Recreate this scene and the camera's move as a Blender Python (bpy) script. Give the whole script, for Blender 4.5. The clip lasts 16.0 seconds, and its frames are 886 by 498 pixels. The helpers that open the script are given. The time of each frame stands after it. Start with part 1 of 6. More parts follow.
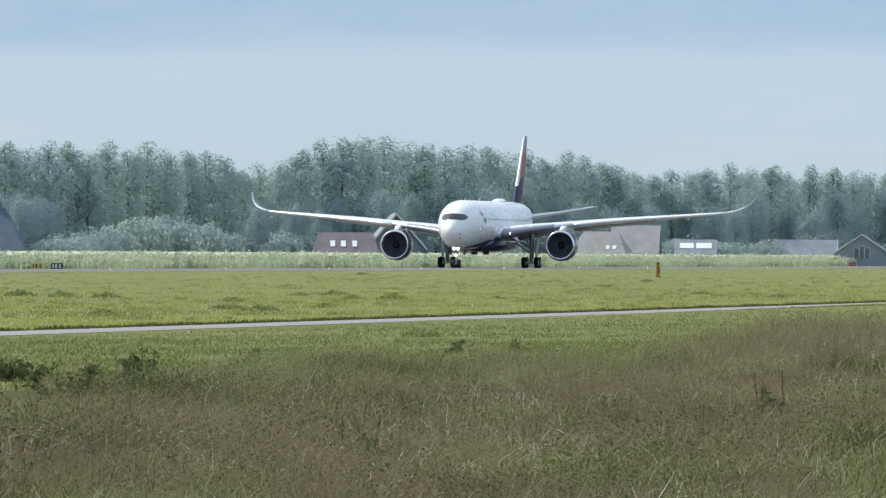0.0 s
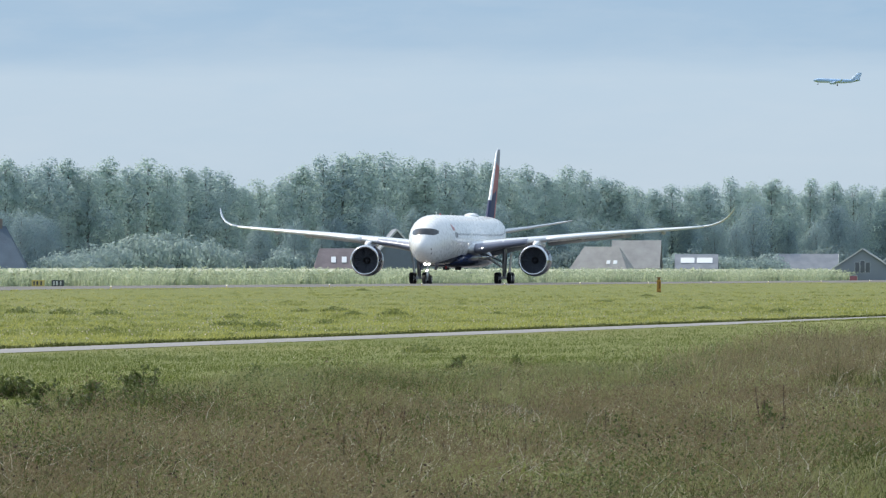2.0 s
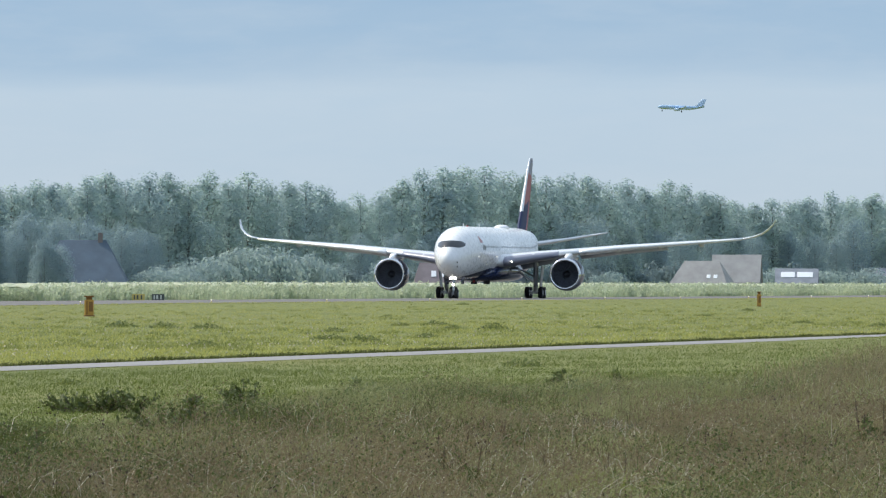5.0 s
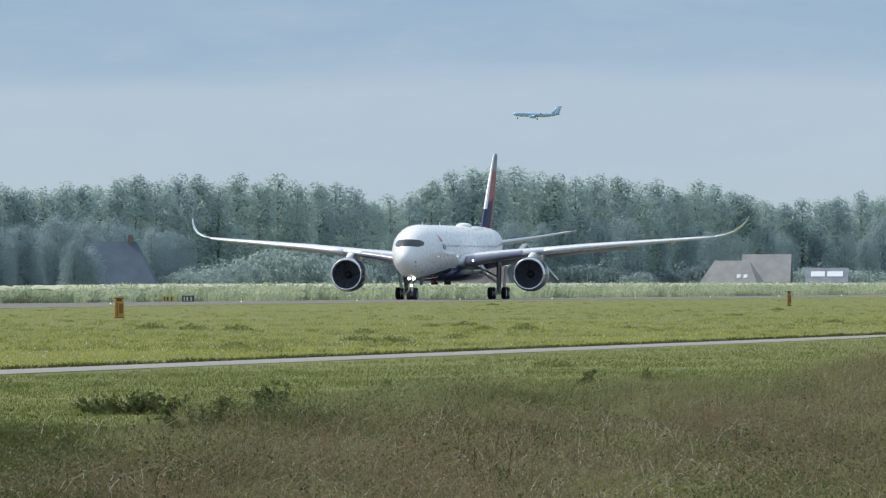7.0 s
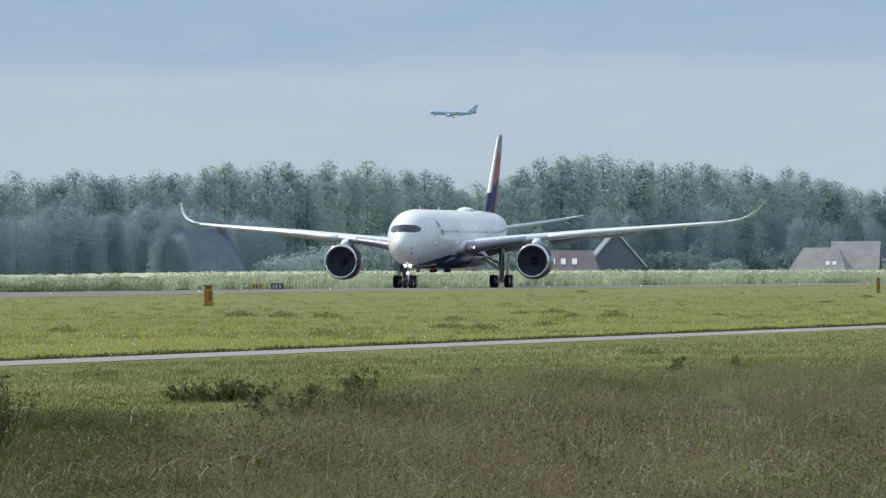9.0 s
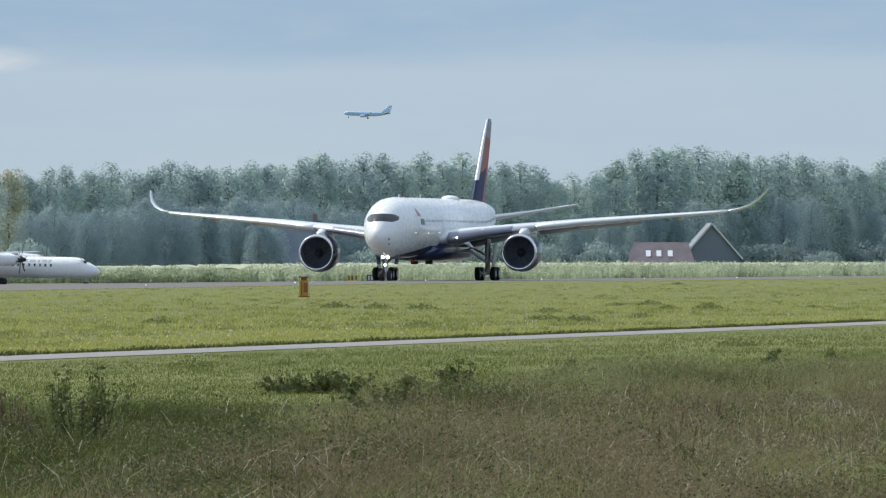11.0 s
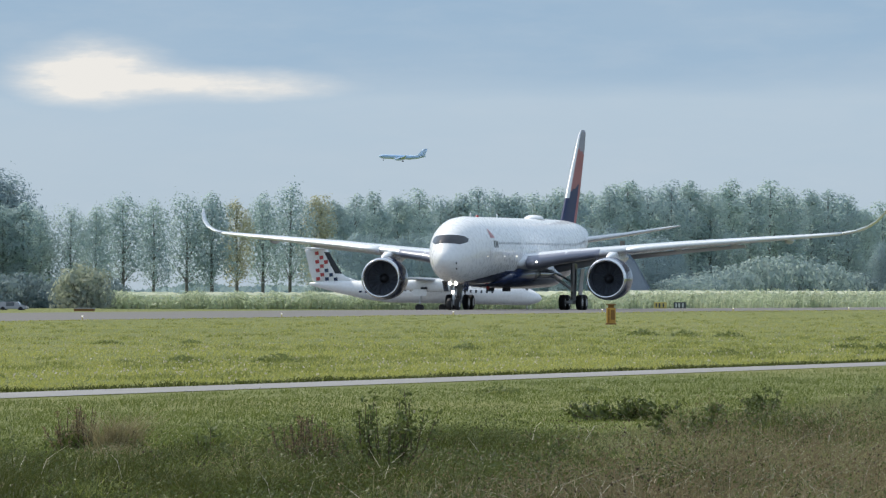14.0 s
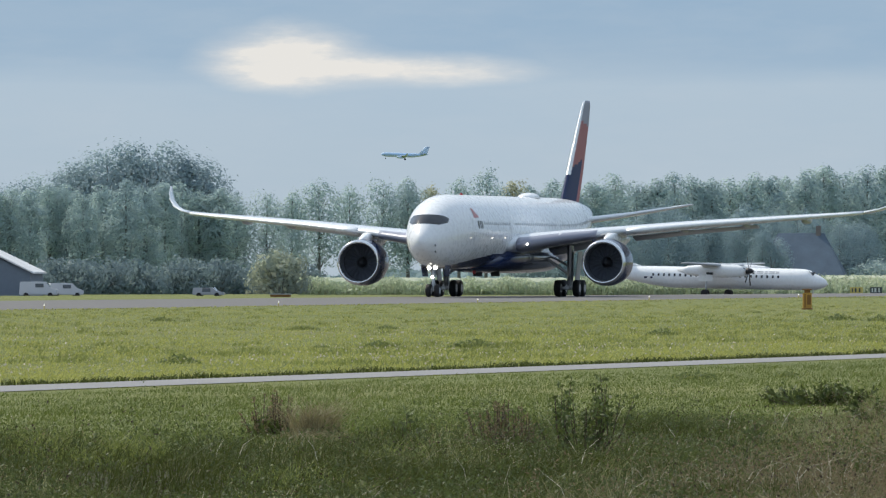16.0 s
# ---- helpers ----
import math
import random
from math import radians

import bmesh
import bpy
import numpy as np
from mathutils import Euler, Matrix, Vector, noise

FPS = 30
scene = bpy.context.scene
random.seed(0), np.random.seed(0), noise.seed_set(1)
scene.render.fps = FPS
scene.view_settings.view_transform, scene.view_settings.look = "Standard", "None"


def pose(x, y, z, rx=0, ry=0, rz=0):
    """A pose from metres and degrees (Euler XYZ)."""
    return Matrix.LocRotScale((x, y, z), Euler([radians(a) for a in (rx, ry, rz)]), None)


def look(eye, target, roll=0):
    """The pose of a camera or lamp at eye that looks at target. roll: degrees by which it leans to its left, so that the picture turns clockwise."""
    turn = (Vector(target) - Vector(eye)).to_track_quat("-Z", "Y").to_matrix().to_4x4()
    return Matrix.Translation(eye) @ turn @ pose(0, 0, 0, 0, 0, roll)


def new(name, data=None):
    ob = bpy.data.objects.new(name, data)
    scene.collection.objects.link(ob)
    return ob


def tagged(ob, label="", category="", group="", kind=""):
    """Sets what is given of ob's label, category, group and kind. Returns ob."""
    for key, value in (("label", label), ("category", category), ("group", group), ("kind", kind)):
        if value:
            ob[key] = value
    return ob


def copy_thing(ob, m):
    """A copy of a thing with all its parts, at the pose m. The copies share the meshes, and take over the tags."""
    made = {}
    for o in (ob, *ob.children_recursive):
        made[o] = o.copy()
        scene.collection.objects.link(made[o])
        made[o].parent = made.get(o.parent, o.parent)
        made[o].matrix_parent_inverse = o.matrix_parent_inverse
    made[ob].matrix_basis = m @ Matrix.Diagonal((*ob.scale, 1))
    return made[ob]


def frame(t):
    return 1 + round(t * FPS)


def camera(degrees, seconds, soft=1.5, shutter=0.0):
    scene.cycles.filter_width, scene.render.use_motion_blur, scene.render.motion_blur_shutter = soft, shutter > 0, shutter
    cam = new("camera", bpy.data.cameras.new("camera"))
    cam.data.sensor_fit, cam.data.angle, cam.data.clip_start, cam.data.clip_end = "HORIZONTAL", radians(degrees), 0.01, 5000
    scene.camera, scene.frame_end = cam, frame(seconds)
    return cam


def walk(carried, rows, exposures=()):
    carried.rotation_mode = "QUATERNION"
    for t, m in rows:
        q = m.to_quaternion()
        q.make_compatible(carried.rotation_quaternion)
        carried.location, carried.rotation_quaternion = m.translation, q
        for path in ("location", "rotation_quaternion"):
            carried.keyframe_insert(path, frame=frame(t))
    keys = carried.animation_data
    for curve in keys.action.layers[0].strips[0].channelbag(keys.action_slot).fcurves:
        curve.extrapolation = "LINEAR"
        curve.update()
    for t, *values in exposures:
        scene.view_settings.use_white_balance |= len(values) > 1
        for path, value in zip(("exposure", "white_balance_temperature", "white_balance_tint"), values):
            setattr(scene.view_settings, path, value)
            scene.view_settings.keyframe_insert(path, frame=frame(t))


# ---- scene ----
# ------------------------------------------------------------ camera
EYE = (0.0, 0.0, 1.66)
cam = camera(4.578, 16.0, soft=1.3)
def bearing(az, el=0.0, d=1.0):
    """A point at d metres from the eye, az degrees left of the runway's line and el degrees up."""
    a, e = radians(az), radians(el)
    return Vector((-math.sin(a) * math.cos(e), math.cos(a) * math.cos(e), math.sin(e))) * d + Vector(EYE)


# seconds, degrees to the left of the runway's line, degrees up, lean
walk(cam, [(t, look(EYE, bearing(az, el, 100.0), lean)) for t, az, el, lean in
      [(0.0, 8.477, 0.030, 0.260), (0.5, 8.462, 0.052, 0.346), (1.0, 8.472, 0.057, 0.182), (1.5, 8.460, 0.087, 0.075),
       (2.0, 8.481, 0.111, 0.033), (2.5, 8.500, 0.118, 0.053), (3.0, 8.504, 0.134, -0.012), (3.5, 8.550, 0.109, 0.097),
       (4.0, 8.765, 0.107, -0.029), (4.5, 8.865, 0.124, 0.191), (4.7, 8.915, 0.165, 0.150),
       (6.8, 9.136, 0.219, -0.120), (7.0, 9.154, 0.187, -0.133), (7.5, 9.252, 0.130, -0.193),
       (8.0, 9.349, 0.122, -0.227), (8.5, 9.483, 0.052, -0.042), (9.0, 9.614, 0.123, -0.202), (9.2, 9.686, 0.140, -0.190),
       (11.3, 10.208, 0.055, -0.090), (11.5, 10.293, 0.034, -0.080),
       (12.0, 10.494, 0.014, -0.216), (12.5, 10.748, 0.012, 0.047), (13.0, 11.022, 0.102, 0.079), (13.5, 11.454, 0.150, 0.133),
       (14.0, 11.697, 0.222, 0.123), (14.5, 11.927, 0.250, 0.113), (15.0, 12.107, 0.217, 0.133), (15.5, 12.386, 0.149, -0.044),
       (16.0, 12.710, 0.145, 0.028)]],
     exposures=[(0.0, 0.06), (4.5, 0.04), (7.0, -0.15), (9.0, -0.15), (12.5, -0.11), (14.5, -0.14), (16.0, -0.20)])

# ------------------------------------------------------------ sky and sun
SUN = Vector((-0.62, 0.30, 0.73)).normalized()
world = bpy.data.worlds.new("sky")
scene.world = world
world.use_nodes = True


class Nodes:
    """Short hand for building a node tree."""

    def __init__(self, tree):
        self.t = tree
        tree.nodes.clear()

    def add(self, kind, op="", **sockets):
        n = self.t.nodes.new(kind)
        if op:
            n.operation = op
        for k, v in sockets.items():
            key = int(k[1:]) if k[0] == "i" and k[1:].isdigit() else k.replace("_", " ")
            s = n.inputs[key]
            if isinstance(v, bpy.types.NodeSocket):
                self.t.links.new(v, s)
            else:
                s.default_value = v
        return n

    def math(self, op, a, b=0.0, c=0.0, clamp=False):
        n = self.add("ShaderNodeMath", op, i0=a, i1=b, i2=c)
        n.use_clamp = clamp
        return n.outputs[0]

    def ramp(self, fac, *stops):
        n = self.add("ShaderNodeValToRGB", Fac=fac)
        e = n.color_ramp.elements
        while len(e) < len(stops):
            e.new(0.5)
        for el, (p, col) in zip(e, stops):
            el.position = p
            el.color = (*col, 1.0) if len(col) == 3 else col
        return n.outputs[0]

    def mix(self, fac, a, b, blend="MIX"):
        n = self.t.nodes.new("ShaderNodeMix")
        n.data_type, n.blend_type = "RGBA", blend
        for i, v in ((0, fac), (6, a), (7, b)):
            if isinstance(v, bpy.types.NodeSocket):
                self.t.links.new(v, n.inputs[i])
            else:
                n.inputs[i].default_value = v if not isinstance(v, tuple) or len(v) == 4 else (*v, 1.0)
        return n.outputs[2]

    def noise(self, vec, scale, detail=3.0, rough=0.55):
        return self.add("ShaderNodeTexNoise", Vector=vec, Scale=scale, Detail=detail, Roughness=rough).outputs[0]

    def place(self, space="Object"):
        return self.add("ShaderNodeTexCoord").outputs[space]


w = Nodes(world.node_tree)
sky = w.add("ShaderNodeTexSky")
sky.sky_type, sky.sun_disc, sky.sun_elevation, sky.sun_rotation = "NISHITA", False, math.asin(SUN.z), math.atan2(SUN.x, SUN.y)
sky.air_density, sky.dust_density, sky.ozone_density = 1.2, 1.5, 1.0
way = w.place("Generated")
sep = w.add("ShaderNodeSeparateXYZ", Vector=way)
# layered cloud: thin flat sheets, stretched along the horizon
flat = w.add("ShaderNodeVectorMath", "MULTIPLY", i0=way, i1=(9.0, 9.0, 130.0)).outputs[0]
sheets = w.noise(flat, 1.0, 5.0, 0.55)
soft_puffs = w.noise(w.add("ShaderNodeVectorMath", "MULTIPLY", i0=way, i1=(38.0, 38.0, 190.0)).outputs[0], 1.0, 5.0, 0.5)
el_wavy = w.math("ADD", sep.outputs[2], w.math("MULTIPLY", w.math("SUBTRACT", sheets, 0.5), 0.0055))
up = w.math("MULTIPLY", el_wavy, 25.0, clamp=True)
deck = w.ramp(up, (0.0, (0.50, 0.60, 0.69)), (0.24, (0.50, 0.615, 0.72)), (0.43, (0.485, 0.615, 0.74)), (0.50, (0.38, 0.53, 0.69)),
              (0.70, (0.33, 0.49, 0.67)), (1.0, (0.36, 0.50, 0.66)))
# a sunlit opening under the cloud deck
az = w.math("ARCTAN2", w.math("MULTIPLY", sep.outputs[0], -1.0), sep.outputs[1])
shreds = w.noise(w.add("ShaderNodeVectorMath", "MULTIPLY", i0=way, i1=(130.0, 130.0, 520.0)).outputs[0], 1.0, 5.0, 0.6)
wander = w.math("ADD", w.math("MULTIPLY", w.math("SUBTRACT", soft_puffs, 0.5), 0.9), w.math("MULTIPLY", w.math("SUBTRACT", shreds, 0.5), 0.8))


def glowing(at_az, at_el, wide, high):
    """A soft-edged lens of brightness around one bearing."""
    u = w.math("DIVIDE", w.math("SUBTRACT", az, radians(at_az)), radians(wide))
    v = w.math("DIVIDE", w.math("SUBTRACT", sep.outputs[2], radians(at_el)), radians(high))
    r = w.math("ADD", w.math("ADD", w.math("MULTIPLY", u, u), w.math("MULTIPLY", v, v)), w.math("MULTIPLY", wander, 3.2))
    return w.math("POWER", 2.718, w.math("MULTIPLY", r, -1.0))


opening = w.math("ADD", glowing(13.52, 1.15, 0.34, 0.14), w.math("MULTIPLY", glowing(12.85, 1.07, 0.62, 0.07), 0.8), clamp=True)
opening = w.math("MULTIPLY", w.math("SUBTRACT", opening, 0.10, clamp=True), 1.2, clamp=True)
deck = w.mix(w.math("MULTIPLY", w.math("SUBTRACT", soft_puffs, 0.35, clamp=True), 0.55), deck, (0.60, 0.68, 0.75))
deck = w.mix(w.math("MULTIPLY", w.math("SUBTRACT", shreds, 0.45, clamp=True), 0.5), deck, (0.60, 0.68, 0.76))
deck = w.mix(opening, deck, (0.92, 0.90, 0.86))
sky_day = w.mix(1.0, sky.outputs[0], (0.15, 0.15, 0.15), "MULTIPLY")
low = w.ramp(sep.outputs[2], (0.0, (1.0, 1.0, 1.0)), (0.08, (1.0, 1.0, 1.0)), (0.35, (0.35, 0.35, 0.35)), (1.0, (0.25, 0.25, 0.25)))
# bright broken cloud overhead, out of view, added to lift the fill light
overhead = w.mix(w.math("MULTIPLY", w.noise(way, 2.2, 4.0), 1.1, clamp=True), sky_day, (0.95, 1.12, 1.34))
both = w.mix(low, overhead, deck)
bg = w.add("ShaderNodeBackground", Color=both, Strength=1.0)
w.t.links.new(bg.outputs[0], w.add("ShaderNodeOutputWorld").inputs[0])

sun = new("sun", bpy.data.lights.new("sun", "SUN"))
sun.data.energy, sun.data.angle, sun.data.color = 4.6, radians(0.6), (1.0, 0.93, 0.80)
sun.matrix_world = look(SUN * 100, (0, 0, 0))


# ------------------------------------------------------------ materials
def material(name):
    m = bpy.data.materials.new(name)
    m.use_nodes = True
    return m, Nodes(m.node_tree)


def finish(n, shader):
    n.t.links.new(shader, n.add("ShaderNodeOutputMaterial").inputs[0])


def rgba(c):
    return (*c, 1.0)


def painted(name, base, rough=0.4, metal=0.0, wear=0.12, scale=1.0, coat=0.0):
    """Paint, metal or plastic with blotches of dirt and a fine grain."""
    m, n = material(name)
    p = n.place()
    big, fine = n.noise(p, 0.6 * scale, 4.0), n.noise(p, 9.0 * scale, 3.0)
    dirt = n.math("MULTIPLY", n.math("ADD", n.math("MULTIPLY", big, 0.7), n.math("MULTIPLY", fine, 0.3)), wear * 2.0)
    col = n.mix(dirt, rgba(base), rgba([c * 0.55 for c in base]))
    r = n.math("ADD", rough - 0.08, n.math("MULTIPLY", fine, 0.16))
    s = n.add("ShaderNodeBsdfPrincipled", Base_Color=col, Roughness=r, Metallic=metal)
    s.inputs["Coat Weight"].default_value = coat
    finish(n, s.outputs[0])
    return m


def foliage(name, dark, light, dry=(0.30, 0.25, 0.12), dry_share=0.0, translucent=0.35, spread=0.02, gloss=0.35, own=0.55):
    """Leaves and blades: a colour for each blade, drifts of colour over the ground, light through the leaf."""
    m, n = material(name)
    g = n.add("ShaderNodeNewGeometry")
    drift = n.noise(g.outputs["Position"], spread, 3.0)
    isl = g.outputs["Random Per Island"]
    ob = n.add("ShaderNodeObjectInfo").outputs["Random"]
    f = n.math("ADD", n.math("MULTIPLY", isl, own), n.math("MULTIPLY", n.math("ADD", n.math("MULTIPLY", drift, 2.0), -0.5), 1.0 - own), clamp=True)
    col = n.mix(f, rgba(dark), rgba(light))
    if dry_share:
        lim = n.math("ADD", n.math("MULTIPLY", n.noise(g.outputs["Position"], spread * 6, 2.0), 0.9), dry_share - 0.55)
        fac = n.math("MULTIPLY", n.math("GREATER_THAN", lim, n.math("FRACT", n.math("MULTIPLY", isl, 17.3))), 0.85)
        col = n.mix(fac, col, rgba(dry))
    col = n.mix(n.math("MULTIPLY", ob, 0.35), col, n.mix(0.5, col, rgba(dark)))
    d = n.add("ShaderNodeBsdfPrincipled", Base_Color=col, Roughness=0.55)
    d.inputs["Specular IOR Level"].default_value = gloss
    tr = n.add("ShaderNodeBsdfTranslucent", Color=n.mix(0.35, col, rgba([c * 1.4 for c in light])))
    finish(n, n.add("ShaderNodeMixShader", Fac=translucent, i1=d.outputs[0], i2=tr.outputs[0]).outputs[0])
    return m


def glow(name, col, power):
    m, n = material(name)
    finish(n, n.add("ShaderNodeEmission", Color=rgba(col), Strength=power).outputs[0])
    return m


def turf(name):
    """Short grass seen from afar: mown drifts, dry patches and tufted relief."""
    m, n = material(name)
    p = n.add("ShaderNodeNewGeometry").outputs["Position"]
    drift = n.noise(p, 0.035, 4.0)
    mid = n.noise(p, 0.5, 4.0)
    fine = n.noise(p, 9.0, 4.0, 0.65)
    col = n.ramp(drift, (0.3, (0.10, 0.13, 0.036)), (0.5, (0.155, 0.178, 0.056)), (0.7, (0.21, 0.205, 0.078)))
    col = n.mix(n.math("MULTIPLY", mid, 0.5), col, (0.08, 0.105, 0.028))
    col = n.mix(n.math("MULTIPLY", fine, 0.45), col, (0.24, 0.25, 0.08))
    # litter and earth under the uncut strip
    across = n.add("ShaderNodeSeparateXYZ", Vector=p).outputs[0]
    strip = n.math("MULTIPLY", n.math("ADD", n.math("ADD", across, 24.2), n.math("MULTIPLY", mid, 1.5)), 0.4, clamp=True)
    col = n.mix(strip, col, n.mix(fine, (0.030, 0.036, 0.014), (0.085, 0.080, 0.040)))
    b = n.add("ShaderNodeBump", Strength=0.9, Distance=0.12, Height=n.math("ADD", fine, n.math("MULTIPLY", mid, 0.7)))
    s = n.add("ShaderNodeBsdfPrincipled", Base_Color=col, Roughness=0.85, Normal=b.outputs[0])
    s.inputs["Specular IOR Level"].default_value = 0.2
    finish(n, s.outputs[0])
    return m


def paving(name, base, joint=0.0):
    m, n = material(name)
    p = n.add("ShaderNodeNewGeometry").outputs["Position"]
    big, mid, fine = n.noise(p, 0.05, 3.0), n.noise(p, 0.9, 4.0), n.noise(p, 30.0, 3.0)
    col = n.mix(big, rgba([c * 0.75 for c in base]), rgba([c * 1.2 for c in base]))
    col = n.mix(n.math("MULTIPLY", mid, 0.5), col, rgba([c * 0.7 for c in base]))
    col = n.mix(n.math("MULTIPLY", fine, 0.3), col, rgba([min(1, c * 1.4) for c in base]))
    b = n.add("ShaderNodeBump", Strength=0.4, Distance=0.01, Height=fine)
    finish(n, n.add("ShaderNodeBsdfPrincipled", Base_Color=col, Roughness=0.8, Normal=b.outputs[0]).outputs[0])
    return m


def roofing(name, base, scale=1.0):
    m, n = material(name)
    p = n.place()
    wave = n.add("ShaderNodeTexWave", Vector=p, Scale=1.1 * scale, Distortion=1.0, Detail=2.0)
    wave.wave_type, wave.bands_direction = "BANDS", "Z"
    rows = wave.outputs[1]
    patch = n.noise(p, 0.5, 4.0)
    col = n.mix(patch, rgba([c * 0.6 for c in base]), rgba([c * 1.25 for c in base]))
    col = n.mix(n.math("MULTIPLY", rows, 0.12), col, rgba([c * 0.6 for c in base]))
    b = n.add("ShaderNodeBump", Strength=0.35, Distance=0.05, Height=rows)
    s = n.add("ShaderNodeBsdfPrincipled", Base_Color=col, Roughness=0.85, Normal=b.outputs[0])
    s.inputs["Specular IOR Level"].default_value = 0.12
    finish(n, s.outputs[0])
    return m


WHITE = painted("white_paint", (0.84, 0.85, 0.86), 0.28, wear=0.04, scale=0.3, coat=0.4)
NAVY = painted("navy_paint", (0.014, 0.028, 0.085), 0.25, wear=0.10, coat=0.5)
RED = painted("red_paint", (0.42, 0.035, 0.04), 0.3, coat=0.4)
GREY = painted("grey_paint", (0.42, 0.44, 0.47), 0.35, wear=0.2)
PALE_GREY = painted("pale_wing_grey", (0.72, 0.74, 0.77), 0.26, wear=0.08, coat=0.6)
# inboard leading-edge grey, deepened to paint in the shade at the wing root
ROOT_SHADE = painted("wing_root_shade_grey", (0.27, 0.28, 0.35), 0.35, wear=0.15, coat=0.3)
SLATE = painted("slate_blue_paint", (0.34, 0.35, 0.41), 0.6)
FIN_NAVY = painted("fin_navy_paint", (0.040, 0.055, 0.12), 0.6)
RED_DARK = painted("dull_red_paint", (0.40, 0.17, 0.17), 0.6)
for flat_paint in (SLATE, FIN_NAVY, RED_DARK):
    for nd in flat_paint.node_tree.nodes:
        if nd.type == "BSDF_PRINCIPLED":
            nd.inputs["Specular IOR Level"].default_value = 0.15
STEEL = painted("steel", (0.50, 0.51, 0.53), 0.32, 0.85, wear=0.25, scale=2.0)
LIP = painted("polished_lip", (0.80, 0.81, 0.83), 0.16, 0.9, wear=0.1)
DARK = painted("dark_metal", (0.035, 0.038, 0.045), 0.45, 0.4, wear=0.2, scale=2.0)
INLET = painted("inlet_grey", (0.105, 0.122, 0.155), 0.5, 0.2, wear=0.2, scale=2.0)
RUBBER = painted("tyre_rubber", (0.018, 0.018, 0.02), 0.75, wear=0.3, scale=3.0)
GLASS = painted("cockpit_glass", (0.010, 0.013, 0.018), 0.08, wear=0.05, coat=0.6)
LAMP = glow("landing_light", (1.0, 0.96, 0.86), 9.0)
LAMP_SMALL = glow("edge_light", (1.0, 0.96, 0.88), 1.5)


# ------------------------------------------------------------ mesh helpers
def part(name, bm, mat, parent=None, label="", smooth=False):
    """Links a bmesh as one mesh object, under a thing or a part where one is given."""
    me = bpy.data.meshes.new(name)
    bmesh.ops.recalc_face_normals(bm, faces=bm.faces)
    bm.to_mesh(me)
    bm.free()
    for x in (mat if isinstance(mat, (list, tuple)) else [mat]):
        me.materials.append(x)
    if smooth:
        me.polygons.foreach_set("use_smooth", [True] * len(me.polygons))
    ob = new(name, me)
    if parent:
        ob.parent = parent
    if label:
        ob["label"] = label
    return ob


def thing(name, label, category, group="", kind="", at=(0, 0, 0), turn=0.0):
    e = new(name)
    e.matrix_basis = pose(*at, 0, 0, turn)
    return tagged(e, label, category, group, kind)


def loft(rings, bm=None, caps=True):
    """A skin over rings of equally many points."""
    bm = bm or bmesh.new()
    rows = [[bm.verts.new(p) for p in r] for r in rings]
    n = len(rows[0])
    for a, b in zip(rows, rows[1:]):
        for i in range(n):
            bm.faces.new((a[i], a[(i + 1) % n], b[(i + 1) % n], b[i]))
    if caps:
        bm.faces.new(rows[0])
        bm.faces.new(rows[-1][::-1])
    return bm


def box(size, at=(0, 0, 0), bevel=0.0, bm=None, turn=None):
    bm = bm or bmesh.new()
    m = Matrix.Translation(at) @ (turn or Matrix()) @ Matrix.Diagonal((*size, 1))
    r = bmesh.ops.create_cube(bm, size=1.0, matrix=m)
    if bevel:
        es = list({e for v in r["verts"] for e in v.link_edges})
        bmesh.ops.bevel(bm, geom=es, offset=bevel, segments=2, affect="EDGES", profile=0.5)
    return bm


def rod(a, b, r, r2=None, bm=None, seg=10):
    """A round bar from a to b."""
    bm = bm or bmesh.new()
    a, b = Vector(a), Vector(b)
    d = b - a
    m = Matrix.Translation((a + b) / 2) @ d.to_track_quat("Z", "Y").to_matrix().to_4x4()
    bmesh.ops.create_cone(bm, cap_ends=True, segments=seg, radius1=r, radius2=r if r2 is None else r2, depth=d.length, matrix=m)
    return bm


def turned(profile, axis="Y", at=(0, 0, 0), seg=40, bm=None, caps=False, squash=(1.0, 1.0)):
    """A solid of revolution: profile is (along, radius)."""
    rings = []
    for s, r in profile:
        ring = []
        for i in range(seg):
            c, q = math.cos(2 * math.pi * i / seg) * r * squash[0], math.sin(2 * math.pi * i / seg) * r * squash[1]
            v = {"Y": (c, s, q), "X": (s, c, q), "Z": (c, q, s)}[axis]
            ring.append((v[0] + at[0], v[1] + at[1], v[2] + at[2]))
        rings.append(ring)
    return loft(rings, bm, caps)


def lerp(table, x):
    """Smooth reading of a table of (x, values...)."""
    xs = [r[0] for r in table]
    return [float(np.interp(x, xs, [r[k] for r in table])) for k in range(1, len(table[0]))]


def section(chord, thick, lead, z, x, twist=0.0, n=10):
    """A wing section across the span at x: leading edge at y = lead, height z."""
    top, bot = [], []
    for i in range(n + 1):
        c = (1 - math.cos(math.pi * i / n)) / 2
        t = 5 * thick * (0.2969 * math.sqrt(c) - 0.126 * c - 0.3516 * c ** 2 + 0.2843 * c ** 3 - 0.1036 * c ** 4)
        zz = z - math.tan(radians(twist)) * c * chord
        top.append((x, lead + c * chord, zz + t * chord * 1.05 + 0.02 * chord * math.sin(math.pi * c)))
        bot.append((x, lead + c * chord, zz - t * chord * 0.95 + 0.02 * chord * math.sin(math.pi * c) - 0.01))
    return top + bot[-2:0:-1]


